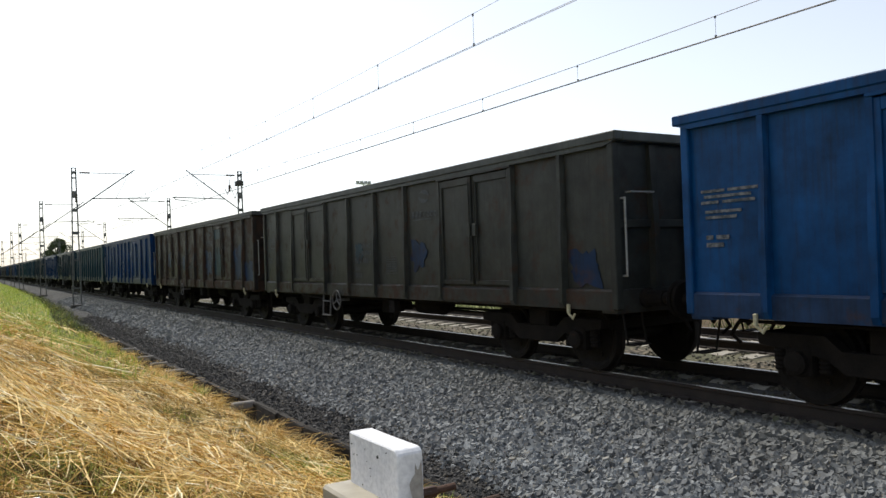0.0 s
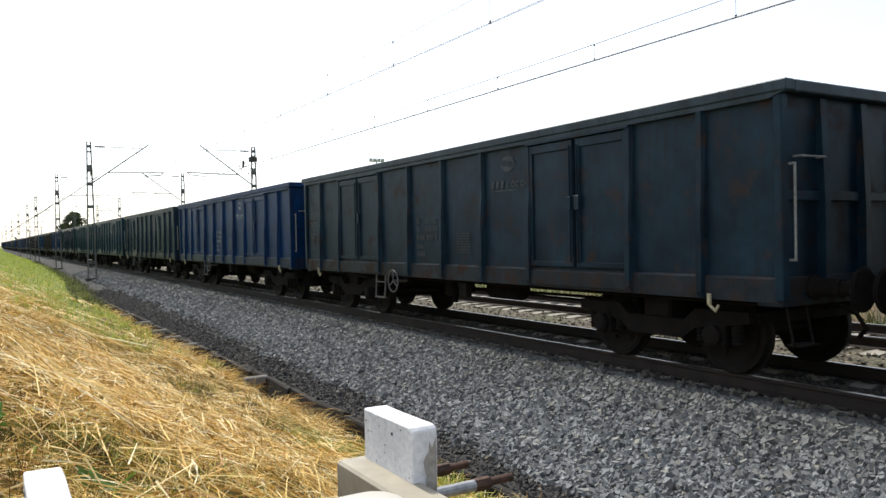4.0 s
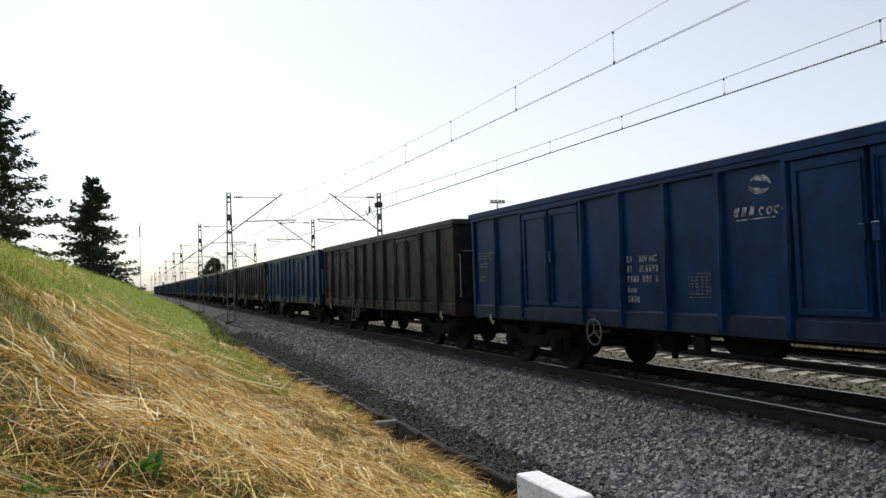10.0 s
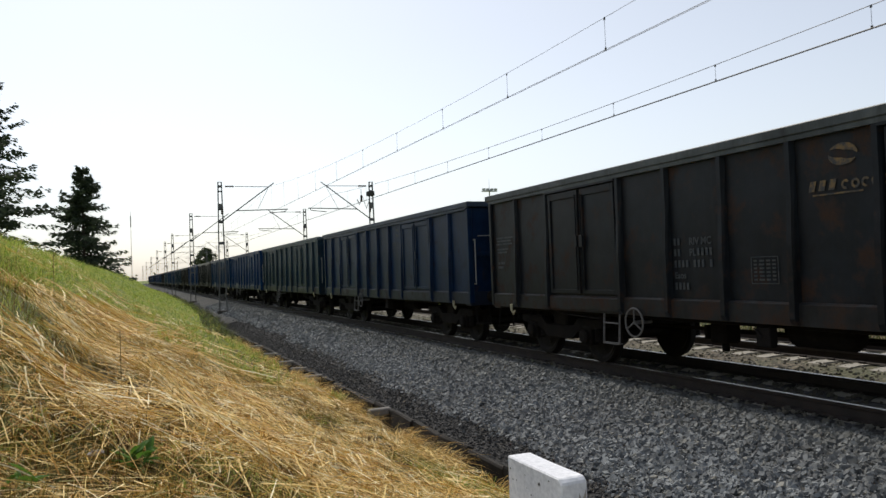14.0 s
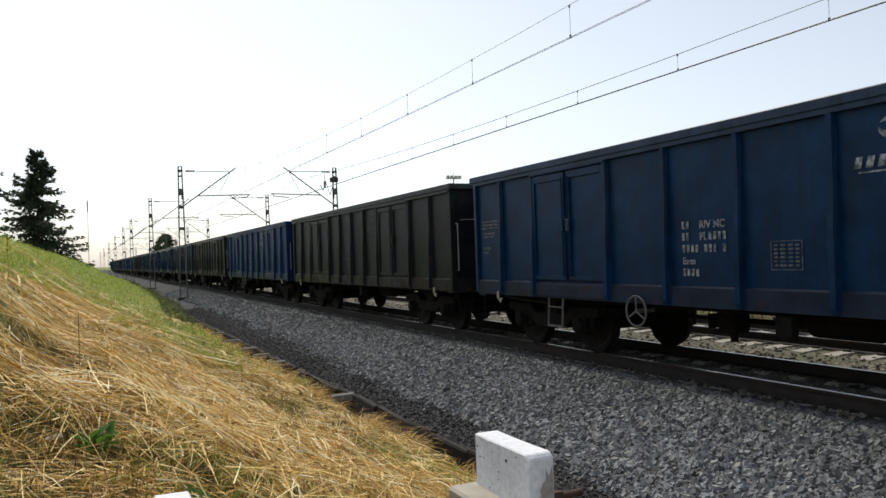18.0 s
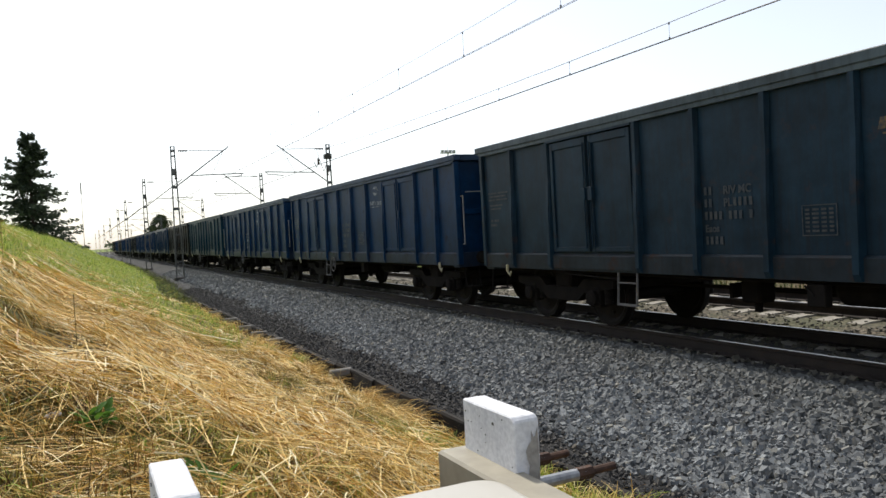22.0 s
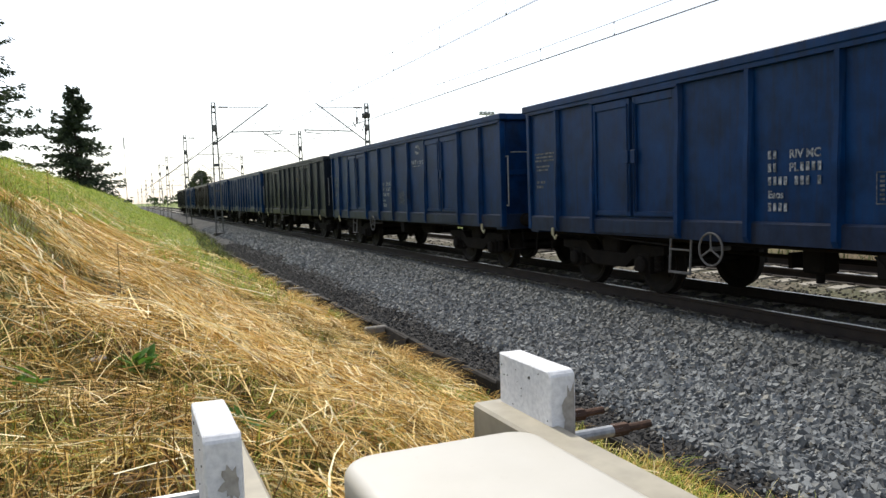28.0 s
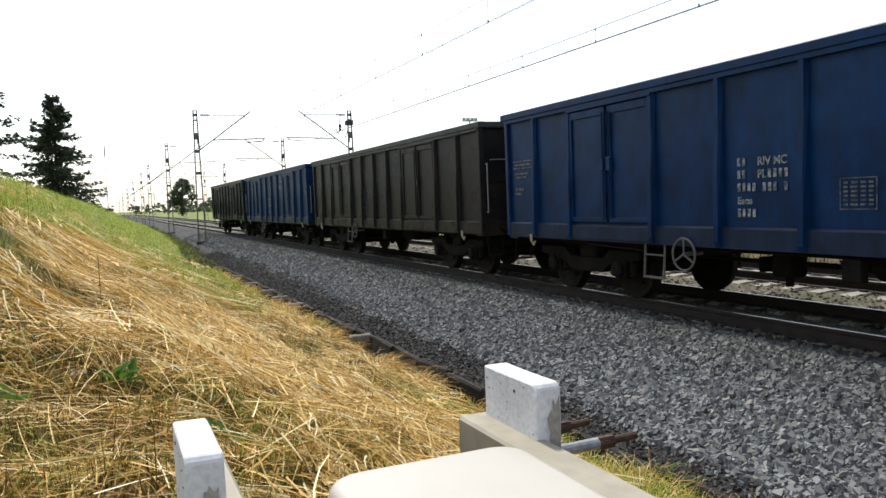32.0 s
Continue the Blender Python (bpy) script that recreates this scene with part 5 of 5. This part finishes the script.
def laid_straws(name, spots, n, seed, length, width, mat, label, spread, turn, lift):
    """Stiff straws lying on the bank in bunches: spots (x, y, heading), n straws to a bunch."""
    rng = np.random.default_rng(seed)
    rows = []
    for x, y, a in spots:
        raised = 0.06 * noise.noise((x * 2.3, y * 2.3, 21.0))
        for _ in range(n):
            qx, qy = x + rng.normal(0, spread), y + rng.normal(0, spread)
            h, L = a + rng.normal(0, turn), rng.uniform(*length)
            ends = [(qx + s * L * math.cos(h), qy + s * L * math.sin(h)) for s in (-0.5, 0.0, 0.5)]
            if max(e[0] for e in ends) > 3.44 or any(-0.1 < e[0] < 1.0 and 0.8 < e[1] < 2.7 for e in ends):
                continue
            zs = [bank(*e) + max(0.0, raised) + rng.uniform(*lift) for e in ends]
            # a straight straw, propped up by the ground under its middle
            prop = max(0.0, zs[1] - 0.5 * (zs[0] + zs[2]) - 0.05)
            zs = [zs[0] + prop, 0.5 * (zs[0] + zs[2]) + prop, zs[2] + prop]
            bow = rng.normal(0, 0.025 * L)
            ends[1] = (ends[1][0] - bow * math.sin(h), ends[1][1] + bow * math.cos(h))
            zs[1] += abs(rng.normal(0, 0.02 * L))
            rows.append([(*e, z) for e, z in zip(ends, zs)])
    P = np.array(rows)
    d = P[:, 2] - P[:, 0]
    side = np.cross(d, rng.normal(0, 0.5, (len(P), 3)) + np.array([0, 0, 1.0]))
    side /= np.linalg.norm(side, axis=1, keepdims=True)
    W = rng.uniform(*width, len(P))[:, None] * 0.5
    rings = []
    for u in (0.0, 0.33, 0.67, 1.0):
        c = P[:, 0] * (1 - u) * (1 - 2 * u) + P[:, 1] * 4 * u * (1 - u) + P[:, 2] * u * (2 * u - 1)
        w = W * (1.0 - 0.5 * u)
        rings += [c - side * w, c + side * w]
    V = np.stack(rings, 1).reshape(-1, 3)
    base = np.arange(len(P))[:, None] * 8
    F = np.concatenate([base + np.array([[2 * j, 2 * j + 1, 2 * j + 3, 2 * j + 2]]) for j in range(3)], 0)
    return tagged(cloud(name, V, F, mat), label, "hay", kind="stuff")


def headings(pts, seed, loose):
    """Bunches lie every way; neighbours within a hand's breadth share a direction."""
    rng = np.random.default_rng(seed)
    return [(x, y, 4.5 * noise.noise((x * 1.7, y * 1.5, 2.0)) + 1.6 * noise.noise((x * 4.0, y * 4.0, 6.0)) + rng.normal(0, loose)) for x, y, _ in pts]


def patchy(x, y, r):
    """Where the straw lies thick, with thin places between that show the undergrowth."""
    return mown(x, y, 0.3) and r < 0.78 + 1.5 * noise.noise((x * 1.5, y * 1.2, 14.0)) + 0.5 * noise.noise((x * 4.0, y * 3.0, 15.0))


def litter(x, y, r):
    """Where the near ground shows stubble and green between the straws."""
    return x < 0.7 + 0.6 * noise.noise((y, x, 3.0)) and y < 5.5 + 0.9 * noise.noise((x * 1.5, y, 8.0))


tagged(hay_layer("cut_hay", 15000, 31, 1.6, 14.0, (0.07, 0.26), (0.004, 0.008), 1.25, (-0.2, 1.3), 0.05), "tangled golden mown straw lying on the bank", "hay", kind="stuff")
near = scatter(40000, 35, -3.2, 1.4, 1.5, 6.4, 1.0, lambda x, y, r: litter(x, y, r) and x > -2.6 + 0.9 * noise.noise((x, y, 51.0)) - 0.5 * r)
tagged(blades("stubble", near, (0.05, 0.20), (0.004, 0.009), (0.3, 1.5), STUBBLE, 36, 0.2), "brown and green stubble with dark gaps under the straw", "stubble", kind="stuff")
under = scatter(64000, 39, -3.2, 3.38, 2.4, 16.0, 1.35)
tagged(blades("undergrowth", under, (0.05, 0.21), (0.004, 0.008), (0.6, 1.5), OCHRE, 40, 0.25), "short ochre and green grass stubble standing under the straw", "stubble", kind="stuff")
foot = np.array([(x, y, bank(x, y)) for x, y in np.random.default_rng(37).uniform((-0.3, 0.9), (1.15, 2.85), (5200, 2)) if not (0.26 < x < 0.75 and y < 2.25)])
tagged(blades("foot_stubble", foot, (0.04, 0.13), (0.004, 0.008), (0.1, 1.3), STUBBLE, 38, 0.3), "short brown and green stubble round the machine", "stubble", kind="stuff")
laid_straws("straw_swath", headings(scatter(3600, 61, -3.2, 3.3, 3.4, 14.0, 1.2, lambda x, y, r: patchy(x, y, r) and not litter(x, y, r)), 62, 0.6), 8, 63, (0.10, 0.36), (0.005, 0.010), STRAW, "pale straws lying together in swaths on the bank", 0.07, 0.6, (0.02, 0.12))
laid_straws("ridge_straw", headings(scatter(520, 67, -2.6, 1.6, 5.8, 10.5, 1.0, patchy), 68, 0.35), 9, 69, (0.20, 0.55), (0.006, 0.012), STRAW, "bleached straws heaped on the brow of the bank", 0.08, 0.40, (0.06, 0.18))
laid_straws("loose_straw", headings(scatter(520, 74, 0.2, 3.3, 3.0, 9.0, 1.0), 75, 0.9), 5, 76, (0.15, 0.50), (0.005, 0.010), STRAW, "loose straws sticking out over the hay", 0.12, 0.8, (0.03, 0.24))
stems = scatter(2600, 78, -3.0, 3.2, 2.8, 15.0, 1.2, lambda x, y, r: noise.noise((x * 1.2, y * 1.2, 17.0)) > -0.15)
tagged(blades("standing_straw", stems, (0.14, 0.40), (0.003, 0.006), (0.8, 1.55), OCHRE, 79, 0.15), "thin dry stems standing up out of the straw", "hay", kind="stuff")
tagged(hay_layer("cut_hay_behind", 9000, 77, -5.0, 1.6, (0.10, 0.34), (0.005, 0.010), 1.0, (-0.2, 0.8), 0.04), "flattened straw on the bank beside the barrier", "hay", kind="stuff")
laid_straws("thatch", [(x, y, a) for (x, y, _), a in zip(scatter(2600, 111, -2.8, 1.6, 1.9, 6.0, 1.0, lambda x, y, r: x > -2.2 + 0.9 * noise.noise((x, y, 51.0)) - 0.5 * r), np.random.default_rng(112).uniform(0, 6.3, 2600))], 4, 113, (0.07, 0.26), (0.004, 0.0085), HAY,
            "short broken brown and golden straws matted over the stubble", 0.06, 0.9, (0.01, 0.10))
laid_straws("crossed_straw", [(x, y, a) for (x, y, _), a in zip(scatter(1100, 64, -2.6, 3.0, 1.9, 7.2, 0.9), np.random.default_rng(65).uniform(0, 6.3, 1100))], 3, 66, (0.14, 0.62), (0.0035, 0.0075), STRAW,
            "long straight pale straws lying crosswise over the stubble", 0.10, 0.5, (0.04, 0.13))
behind = scatter(16000, 115, -2.6, 3.38, -5.0, 1.7, 1.0, lambda x, y, r: x > -1.6 + 0.9 * noise.noise((x, y, 51.0)) - 0.6 * r)
tagged(blades("stubble_behind", behind, (0.05, 0.20), (0.004, 0.009), (0.3, 1.5), OCHRE, 116, 0.2), "ochre and green stubble on the bank beside the barrier", "stubble", kind="stuff")
tagged(hay_layer("cut_hay_far", 16000, 34, 13.0, 46.0, (0.25, 0.6), (0.008, 0.018), 1.6, (-0.2, 0.7), 0.06), "golden mown straw farther along the bank", "hay", kind="stuff")
laid_straws("straw_swath_far", headings(scatter(420, 71, -3.2, 3.2, 13.0, 34.0, 1.4, mown), 72, 0.4), 10, 73, (0.5, 1.2), (0.012, 0.024), STRAW, "pale straws in swaths farther along the bank", 0.18, 0.18, (0.06, 0.16))
gr = scatter(36000, 41, -5.5, 3.3, -5.0, 16.0, 1.1, unmown)
tagged(blades("short_grass", gr, (0.08, 0.24), (0.004, 0.008), (0.5, 1.5), GRASS, 42, 0.35), "short green and yellowing grass among the straw", "grass", kind="stuff")
def dry_stalk(x, y, height, seed):
    """A standing dead stem with small withered leaves."""
    rnd = random.Random(seed)
    st = new("dry_stalk")
    st.location = (x, y, bank(x, y) - 0.03)
    pts = [(0.03 * noise.noise((q, seed, 0)), 0.03 * noise.noise((q, 0, seed)), height * q / 6) for q in range(7)]
    part("stem", Build().pipe(pts, 0.0032, 6), STUBBLE, st)
    for q in range(9):
        z, a = height * rnd.uniform(0.25, 1.0), rnd.uniform(0, 6.3)
        c, d = Vector((0, 0, z)), Vector((math.cos(a), math.sin(a), rnd.uniform(-0.4, 0.6)))
        e = Vector((-d.y, d.x, 0)) * 0.012
        part("leaf", Build().add([c, c + d * 0.03 + e, c + d * 0.075, c + d * 0.03 - e], [(0, 1, 2, 3)]), STUBBLE, st)
    tagged(st, "thin dry brown weed stalk standing in the straw", "weed stalk", "weed stalks on the bank")


for sx, sy, sh, sd in ((-0.22, 7.0, 0.66, 3), (-0.95, 10.5, 0.6, 4)):
    dry_stalk(sx, sy, sh, sd)
# unseen weeds, added to darken the bright field strip below the wagons
rng_w = np.random.default_rng(91)
wx, wy = rng_w.uniform(15.4, 18.5, 5000), 2 + 70 * rng_w.random(5000) ** 1.4
tagged(blades("trackside_weeds", np.stack([wx, wy, np.full(5000, -0.66)], -1), (0.3, 0.85), (0.02, 0.05), (0.7, 1.5), WEED, 92, 0.3), "added tall weeds beyond the far track, darkening the field's strip", "weeds", kind="stuff")
gr = scatter(5200, 47, 2.5, 3.40, 2.6, 8.5, 1.0)
tagged(blades("foot_grass", gr, (0.12, 0.34), (0.004, 0.009), (0.3, 1.4), GRASS, 48, 0.45), "green grass tufts at the foot of the bank", "grass", kind="stuff")
rng_t = np.random.default_rng(97)
tuft = np.stack([rng_t.uniform(3.16, 3.40, 3200), rng_t.uniform(3.2, 7.0, 3200), rng_t.uniform(-0.72, -0.60, 3200)], -1)
tagged(blades("drain_grass", tuft[:2300], (0.16, 0.42), (0.004, 0.009), (0.5, 1.5), GRASS, 98, 0.4), "green grass growing by the drain", "grass", kind="stuff")
tagged(blades("drain_straw", tuft[2300:], (0.16, 0.46), (0.004, 0.009), (0.3, 1.4), STRAW, 99, 0.4), "straws among the grass by the drain", "hay", kind="stuff")
rng_o = np.random.default_rng(95)
hang = np.stack([rng_o.uniform(3.18, 3.44, 15000), 2.6 + 28 * rng_o.random(15000) ** 1.3, np.full(15000, -0.68)], -1)
thick = np.array([noise.noise((0.0, float(q) * 0.9, 41.0)) for q in hang[:, 1]]) + rng_o.normal(0, 0.15, 15000) > 0.08
hang = hang[thick]
tagged(blades("overhanging_straw", hang, (0.16, 0.56), (0.004, 0.009), (0.0, 1.0), HAY, 96, 0.5, 3, rng_o.normal(0, 0.9, len(hang))), "loose straws hanging over the drain's edge", "hay", kind="stuff")
gr = scatter(9000, 49, -1.8, 1.2, 2.2, 5.4, 1.0, lambda x, y, r: noise.noise((x * 1.6, y * 1.6, 12.0)) > 0.02)
tagged(blades("tuft_grass", gr, (0.08, 0.28), (0.004, 0.009), (0.3, 1.4), GRASS, 50, 0.45), "green grass coming through the straw", "grass", kind="stuff")
gr = scatter(60000, 43, -7.0, 5.6, 14.0, 130.0, 1.6, lambda x, y, r: x < foot_of(y) and unmown(x, y, r))
tagged(blades("bank_grass", gr, (0.16, 0.42), (0.012, 0.03), (0.6, 1.5), GRASS, 44, 0.35), "longer green grass on the crest of the bank", "grass", kind="stuff")


crest_pts = scatter(9000, 101, -4.2, -1.2, 9.0, 62.0, 1.3, lambda x, y, r: x < crest(y)[0] + 2.0 + 0.8 * noise.noise((x, y * 0.6, 31.0)))
tagged(blades("crest_grass", crest_pts, (0.20, 0.62), (0.006, 0.014), (0.8, 1.5), GRASS, 102, 0.35), "tall ragged green grass along the crest", "grass", kind="stuff")
rng_k = np.random.default_rng(103)
edge = []
for back, y in zip(rng_k.uniform(-0.15, 0.9, 9000), 29 + 70 * rng_k.random(9000) ** 1.2):
    if noise.noise((y * 0.35, back, 33.0)) > -0.15:
        edge.append((foot_of(y) - back, y, bank(foot_of(y) - max(0.0, back), y)))
edge = np.array(edge)
tagged(blades("drain_weeds", edge, (0.25, 0.70), (0.010, 0.026), (0.5, 1.45), WEED, 104, 0.4), "dark weeds overgrowing the drain by the masts", "weeds", kind="stuff")
spill = np.stack([rng_k.uniform(3.30, 4.15, 4200), rng_k.uniform(3.0, 5.9, 4200), np.full(4200, -0.64)], -1)
spill = spill[spill[:, 0] < 3.95 - 0.35 * np.abs(spill[:, 1] - 4.5) + 0.2 * np.sin(5 * spill[:, 1])]
tagged(blades("spilling_grass", spill[::2], (0.10, 0.34), (0.004, 0.009), (0.2, 1.3), GRASS, 105, 0.45), "green grass spilling over the drain wall", "grass", kind="stuff")
tagged(blades("spilling_straw", spill[1::2], (0.12, 0.40), (0.004, 0.009), (0.0, 0.9), HAY, 106, 0.35), "straw spilling over the drain wall", "hay", kind="stuff")


def leafy_weed(x, y, seed, n=22):
    """A low rosette of pointed green leaves."""
    rnd = random.Random(seed)
    wd = new("leafy_weed")
    wd.location = (x, y, bank(x, y) + 0.02)
    for q in range(n):
        a, L, up = rnd.uniform(0, 6.3), rnd.uniform(0.09, 0.19), rnd.uniform(0.2, 1.1)
        d, e = Vector((math.cos(a) * math.cos(up), math.sin(a) * math.cos(up), math.sin(up))), Vector((-math.sin(a), math.cos(a), 0))
        w = 0.16 * L
        pts = [Vector((0, 0, 0)), d * L * 0.35 + e * w, d * L * 0.7 + e * w * 0.7 - Vector((0, 0, 0.01)), d * L - Vector((0, 0, 0.035)),
               d * L * 0.7 - e * w * 0.7 - Vector((0, 0, 0.01)), d * L * 0.35 - e * w, d * L * 0.4 - Vector((0, 0, 0.012))]
        o = Vector((rnd.uniform(-0.07, 0.07), rnd.uniform(-0.07, 0.07), rnd.uniform(0.0, 0.08)))
        part("leaf", Build().add([o + p for p in pts], [(0, 1, 6), (1, 2, 6), (2, 3, 6), (3, 4, 6), (4, 5, 6), (5, 0, 6)]), HERB, wd)
    tagged(wd, "low green leafy weed growing through the straw", "weed", "leafy weeds on the bank")


for lx, ly, ls in ((-0.12, 5.05, 1), (0.35, 4.35, 2), (-0.62, 4.5, 3)):
    leafy_weed(lx, ly, ls, 26 if ls == 1 else 10)
bm = bmesh.new()
bmesh.ops.create_icosphere(bm, subdivisions=2, radius=0.5)
for p in bm.verts:
    p.co = Vector((0.10 * p.co.x, 0.05 * p.co.y, 0.03 * p.co.z)) * (1 + 0.3 * noise.noise(p.co * 3))
bm.verts.index_update()
shard = part("stone_shard", Build().add([p.co[:] for p in bm.verts], [[p.index for p in f.verts] for f in bm.faces]), PALE)
bm.free()
shard.matrix_world = pose(-0.33, 5.05, bank(-0.33, 5.05) + 0.07, 12, -8, 20)
tagged(shard, "pale flat shard of broken stone lying in the straw", "stone")


# ---------------------------------------------------------------- ballast stones
def bed_height(x):
    return np.interp(x, [3.82, 4.35, 4.5, 5.2, 6.35, 7.05, 7.12, 9.65, 10.0, 10.4, 13.6, 15.2], [-0.625, -0.61, -0.60, -0.45, -0.165, -0.165, -0.20, -0.20, -0.26, -0.20, -0.20, -0.66])


LUMP = [(-1, -1, -1), (1, -1, -1), (1, 1, -1), (-1, 1, -1), (-1, -1, 1), (1, -1, 1), (1, 1, 1), (-1, 1, 1)]
LUMPF = [(0, 2, 1), (0, 3, 2), (4, 5, 6), (4, 6, 7), (0, 1, 5), (0, 5, 4), (1, 2, 6), (1, 6, 5), (2, 3, 7), (2, 7, 6), (3, 0, 4), (3, 4, 7)]


def stones(name, n, x0, x1, y0, y1, size, mat, seed, power=1.0, skip=()):
    rng = np.random.default_rng(seed)
    x, y = rng.uniform(x0, x1, n), y0 + (y1 - y0) * rng.random(n) ** power
    for a, b in skip:
        ok = (x < a) | (x > b)
        x, y = x[ok], y[ok]
    if x0 < 5:
        # the foot of the clean ballast draws back along the track and leaves a strip of dark grit
        toe = np.interp(y, [3, 5, 7, 10, 14, 20, 30], [4.0, 4.12, 4.32, 4.45, 4.58, 4.80, 4.95]) + np.array([0.24 * noise.noise((0.0, float(q) * 0.7, 2.0)) for q in y])
        off = x - toe - rng.exponential(0.06, len(x)) * rng.choice([-1, 1], len(x))
        ok = off < 0.12 if mat is CESS else off > 0
        x, y = x[ok], y[ok]
    n = len(x)
    s = size[0] + (size[1] - size[0]) * rng.random(n) ** 1.6
    base = 0.78 * np.array(LUMP)[None] * (1 + rng.uniform(-0.38, 0.28, (n, 8, 3)))
    base *= (s[:, None] * rng.uniform(0.60, 1.30, (n, 3)))[:, None, :]
    q = rng.normal(0, 1, (n, 4))
    q /= np.linalg.norm(q, axis=1, keepdims=True)
    w, i, j, k = q.T
    R = np.stack([1 - 2 * (j * j + k * k), 2 * (i * j - k * w), 2 * (i * k + j * w), 2 * (i * j + k * w), 1 - 2 * (i * i + k * k), 2 * (j * k - i * w),
                  2 * (i * k - j * w), 2 * (j * k + i * w), 1 - 2 * (i * i + j * j)], -1).reshape(n, 3, 3)
    V = np.einsum("nab,nvb->nva", R, base) + np.stack([x, y, bed_height(x) + s * rng.uniform(-0.05, 0.5, n)], -1)[:, None, :]
    F = (np.arange(n)[:, None, None] * 8 + np.array(LUMPF)[None]).reshape(-1, 3)
    return cloud(name, V.reshape(-1, 3), F, mat)


RAILS_N = ((XC - 0.83, XC - 0.67), (XC + 0.67, XC + 0.83))
tagged(stones("ballast_stones", 50000, 3.9, 6.75, 3.0, 22.0, (0.016, 0.038), STONE, 51, 1.15), "loose pale grey angular ballast stones on the shoulder", "ballast", kind="stuff")
tagged(stones("ballast_stones_behind", 15000, 4.0, 6.75, -5.0, 3.0, (0.016, 0.038), STONE, 56), "pale grey ballast stones beside the crossing", "ballast", kind="stuff")
tagged(stones("ballast_stones_far", 18000, 4.5, 6.75, 22.0, 60.0, (0.030, 0.055), STONE, 52, 1.3), "pale grey ballast stones farther along", "ballast", kind="stuff")
tagged(stones("track_stones", 6000, 6.75, 10.2, 3.0, 40.0, (0.022, 0.042), STONE2, 53, 1.3, RAILS_N), "brownish ballast stones between the rails", "ballast", kind="stuff")
tagged(stones("far_track_stones", 5500, 10.2, 14.6, 3.0, 40.0, (0.016, 0.032), STONE2, 54, 1.3, ((XF - 0.83, XF - 0.67), (XF + 0.67, XF + 0.83))), "brownish weathered ballast stones of the far track", "ballast", kind="stuff")
tagged(stones("cess_grit", 34000, 3.84, 5.5, 3.0, 40.0, (0.009, 0.026), CESS, 55, 1.4), "fine dark grit on the walking strip", "gravel", kind="stuff")

# ---------------------------------------------------------------- sleepers
SL = Build().prism([(-1.3, -0.20), (1.3, -0.20), (1.3, 0.0), (1.1, 0.02), (0.55, 0.02), (0.42, -0.02), (-0.42, -0.02), (-0.55, 0.02), (-1.1, 0.02), (-1.3, 0.0)], "y", -0.13, 0.13).mesh("sleeper", SLEEPER)
CLIP = Build().box(-0.13, -0.085, -0.07, 0.07, 0.02, 0.06, 0.008).box(0.085, 0.13, -0.07, 0.07, 0.02, 0.06, 0.008).mesh("rail_clip", RAIL)
for xc, tell in ((XC, "near"), (XF, "far")):
    bed = new(f"sleepers_{tell}")
    tagged(bed, f"weathered concrete sleepers of the {tell} track", "sleepers", kind="structure")
    for j in range(150):
        y = -4 + 0.6 * j
        s = new("sleeper", SL)
        s.parent, s.location = bed, (xc, y, -0.193)
        if 4 < y < 14:
            for q in (-0.7535, 0.7535):
                c = new("rail_clip", CLIP)
                c.parent, c.location = s, (q, 0, 0.0)
    b = Build()
    for j in range(150, 600):
        y = -4 + 0.6 * j
        b.box(xc - 1.3, xc + 1.3, y - 0.13, y + 0.13, -0.39, -0.18)
    tagged(part("sleeper_row", b, SLEEPER, bed), kind="stuff")


# ---------------------------------------------------------------- what moves
def travelled(t):
    """Metres that the train has rolled since the start; it slows a little, with some slack running in and out."""
    slack = float(np.interp(t, [0, 2, 6, 12, 17, 22, 26, 30, 32], [0, 0, 0.12, 0.22, 0.22, 0.14, 0.09, 0.19, 0.17]))
    return 14.58 * t - 0.00985 * t * t + slack


def motions():
    for w, k in wagons:
        walk(w, [(t, pose(XC, 6.26 + PITCH * k - HALF - slip(k) - travelled(t), 0)) for t in range(0, 33, 2)])
    steps = [i / FPS for i in range(0, 32 * FPS + 1)]
    for ws in protos["wide"][1][:2]:
        walk(ws, [(t, Matrix.Translation(ws.location) @ Matrix.Rotation(travelled(t) / 0.46, 4, "X")) for t in steps])
    lead = {round(ws.location.y, 1): ws for ws in protos["wide"][1][:2]}
    for ws in wheelsets:
        src = lead[round(ws.location.y, 1)]
        if ws is not src:
            ws.rotation_mode = "QUATERNION"
            keys = ws.animation_data_create()
            keys.action = src.animation_data.action
            keys.action_slot = src.animation_data.action_slot


motions()
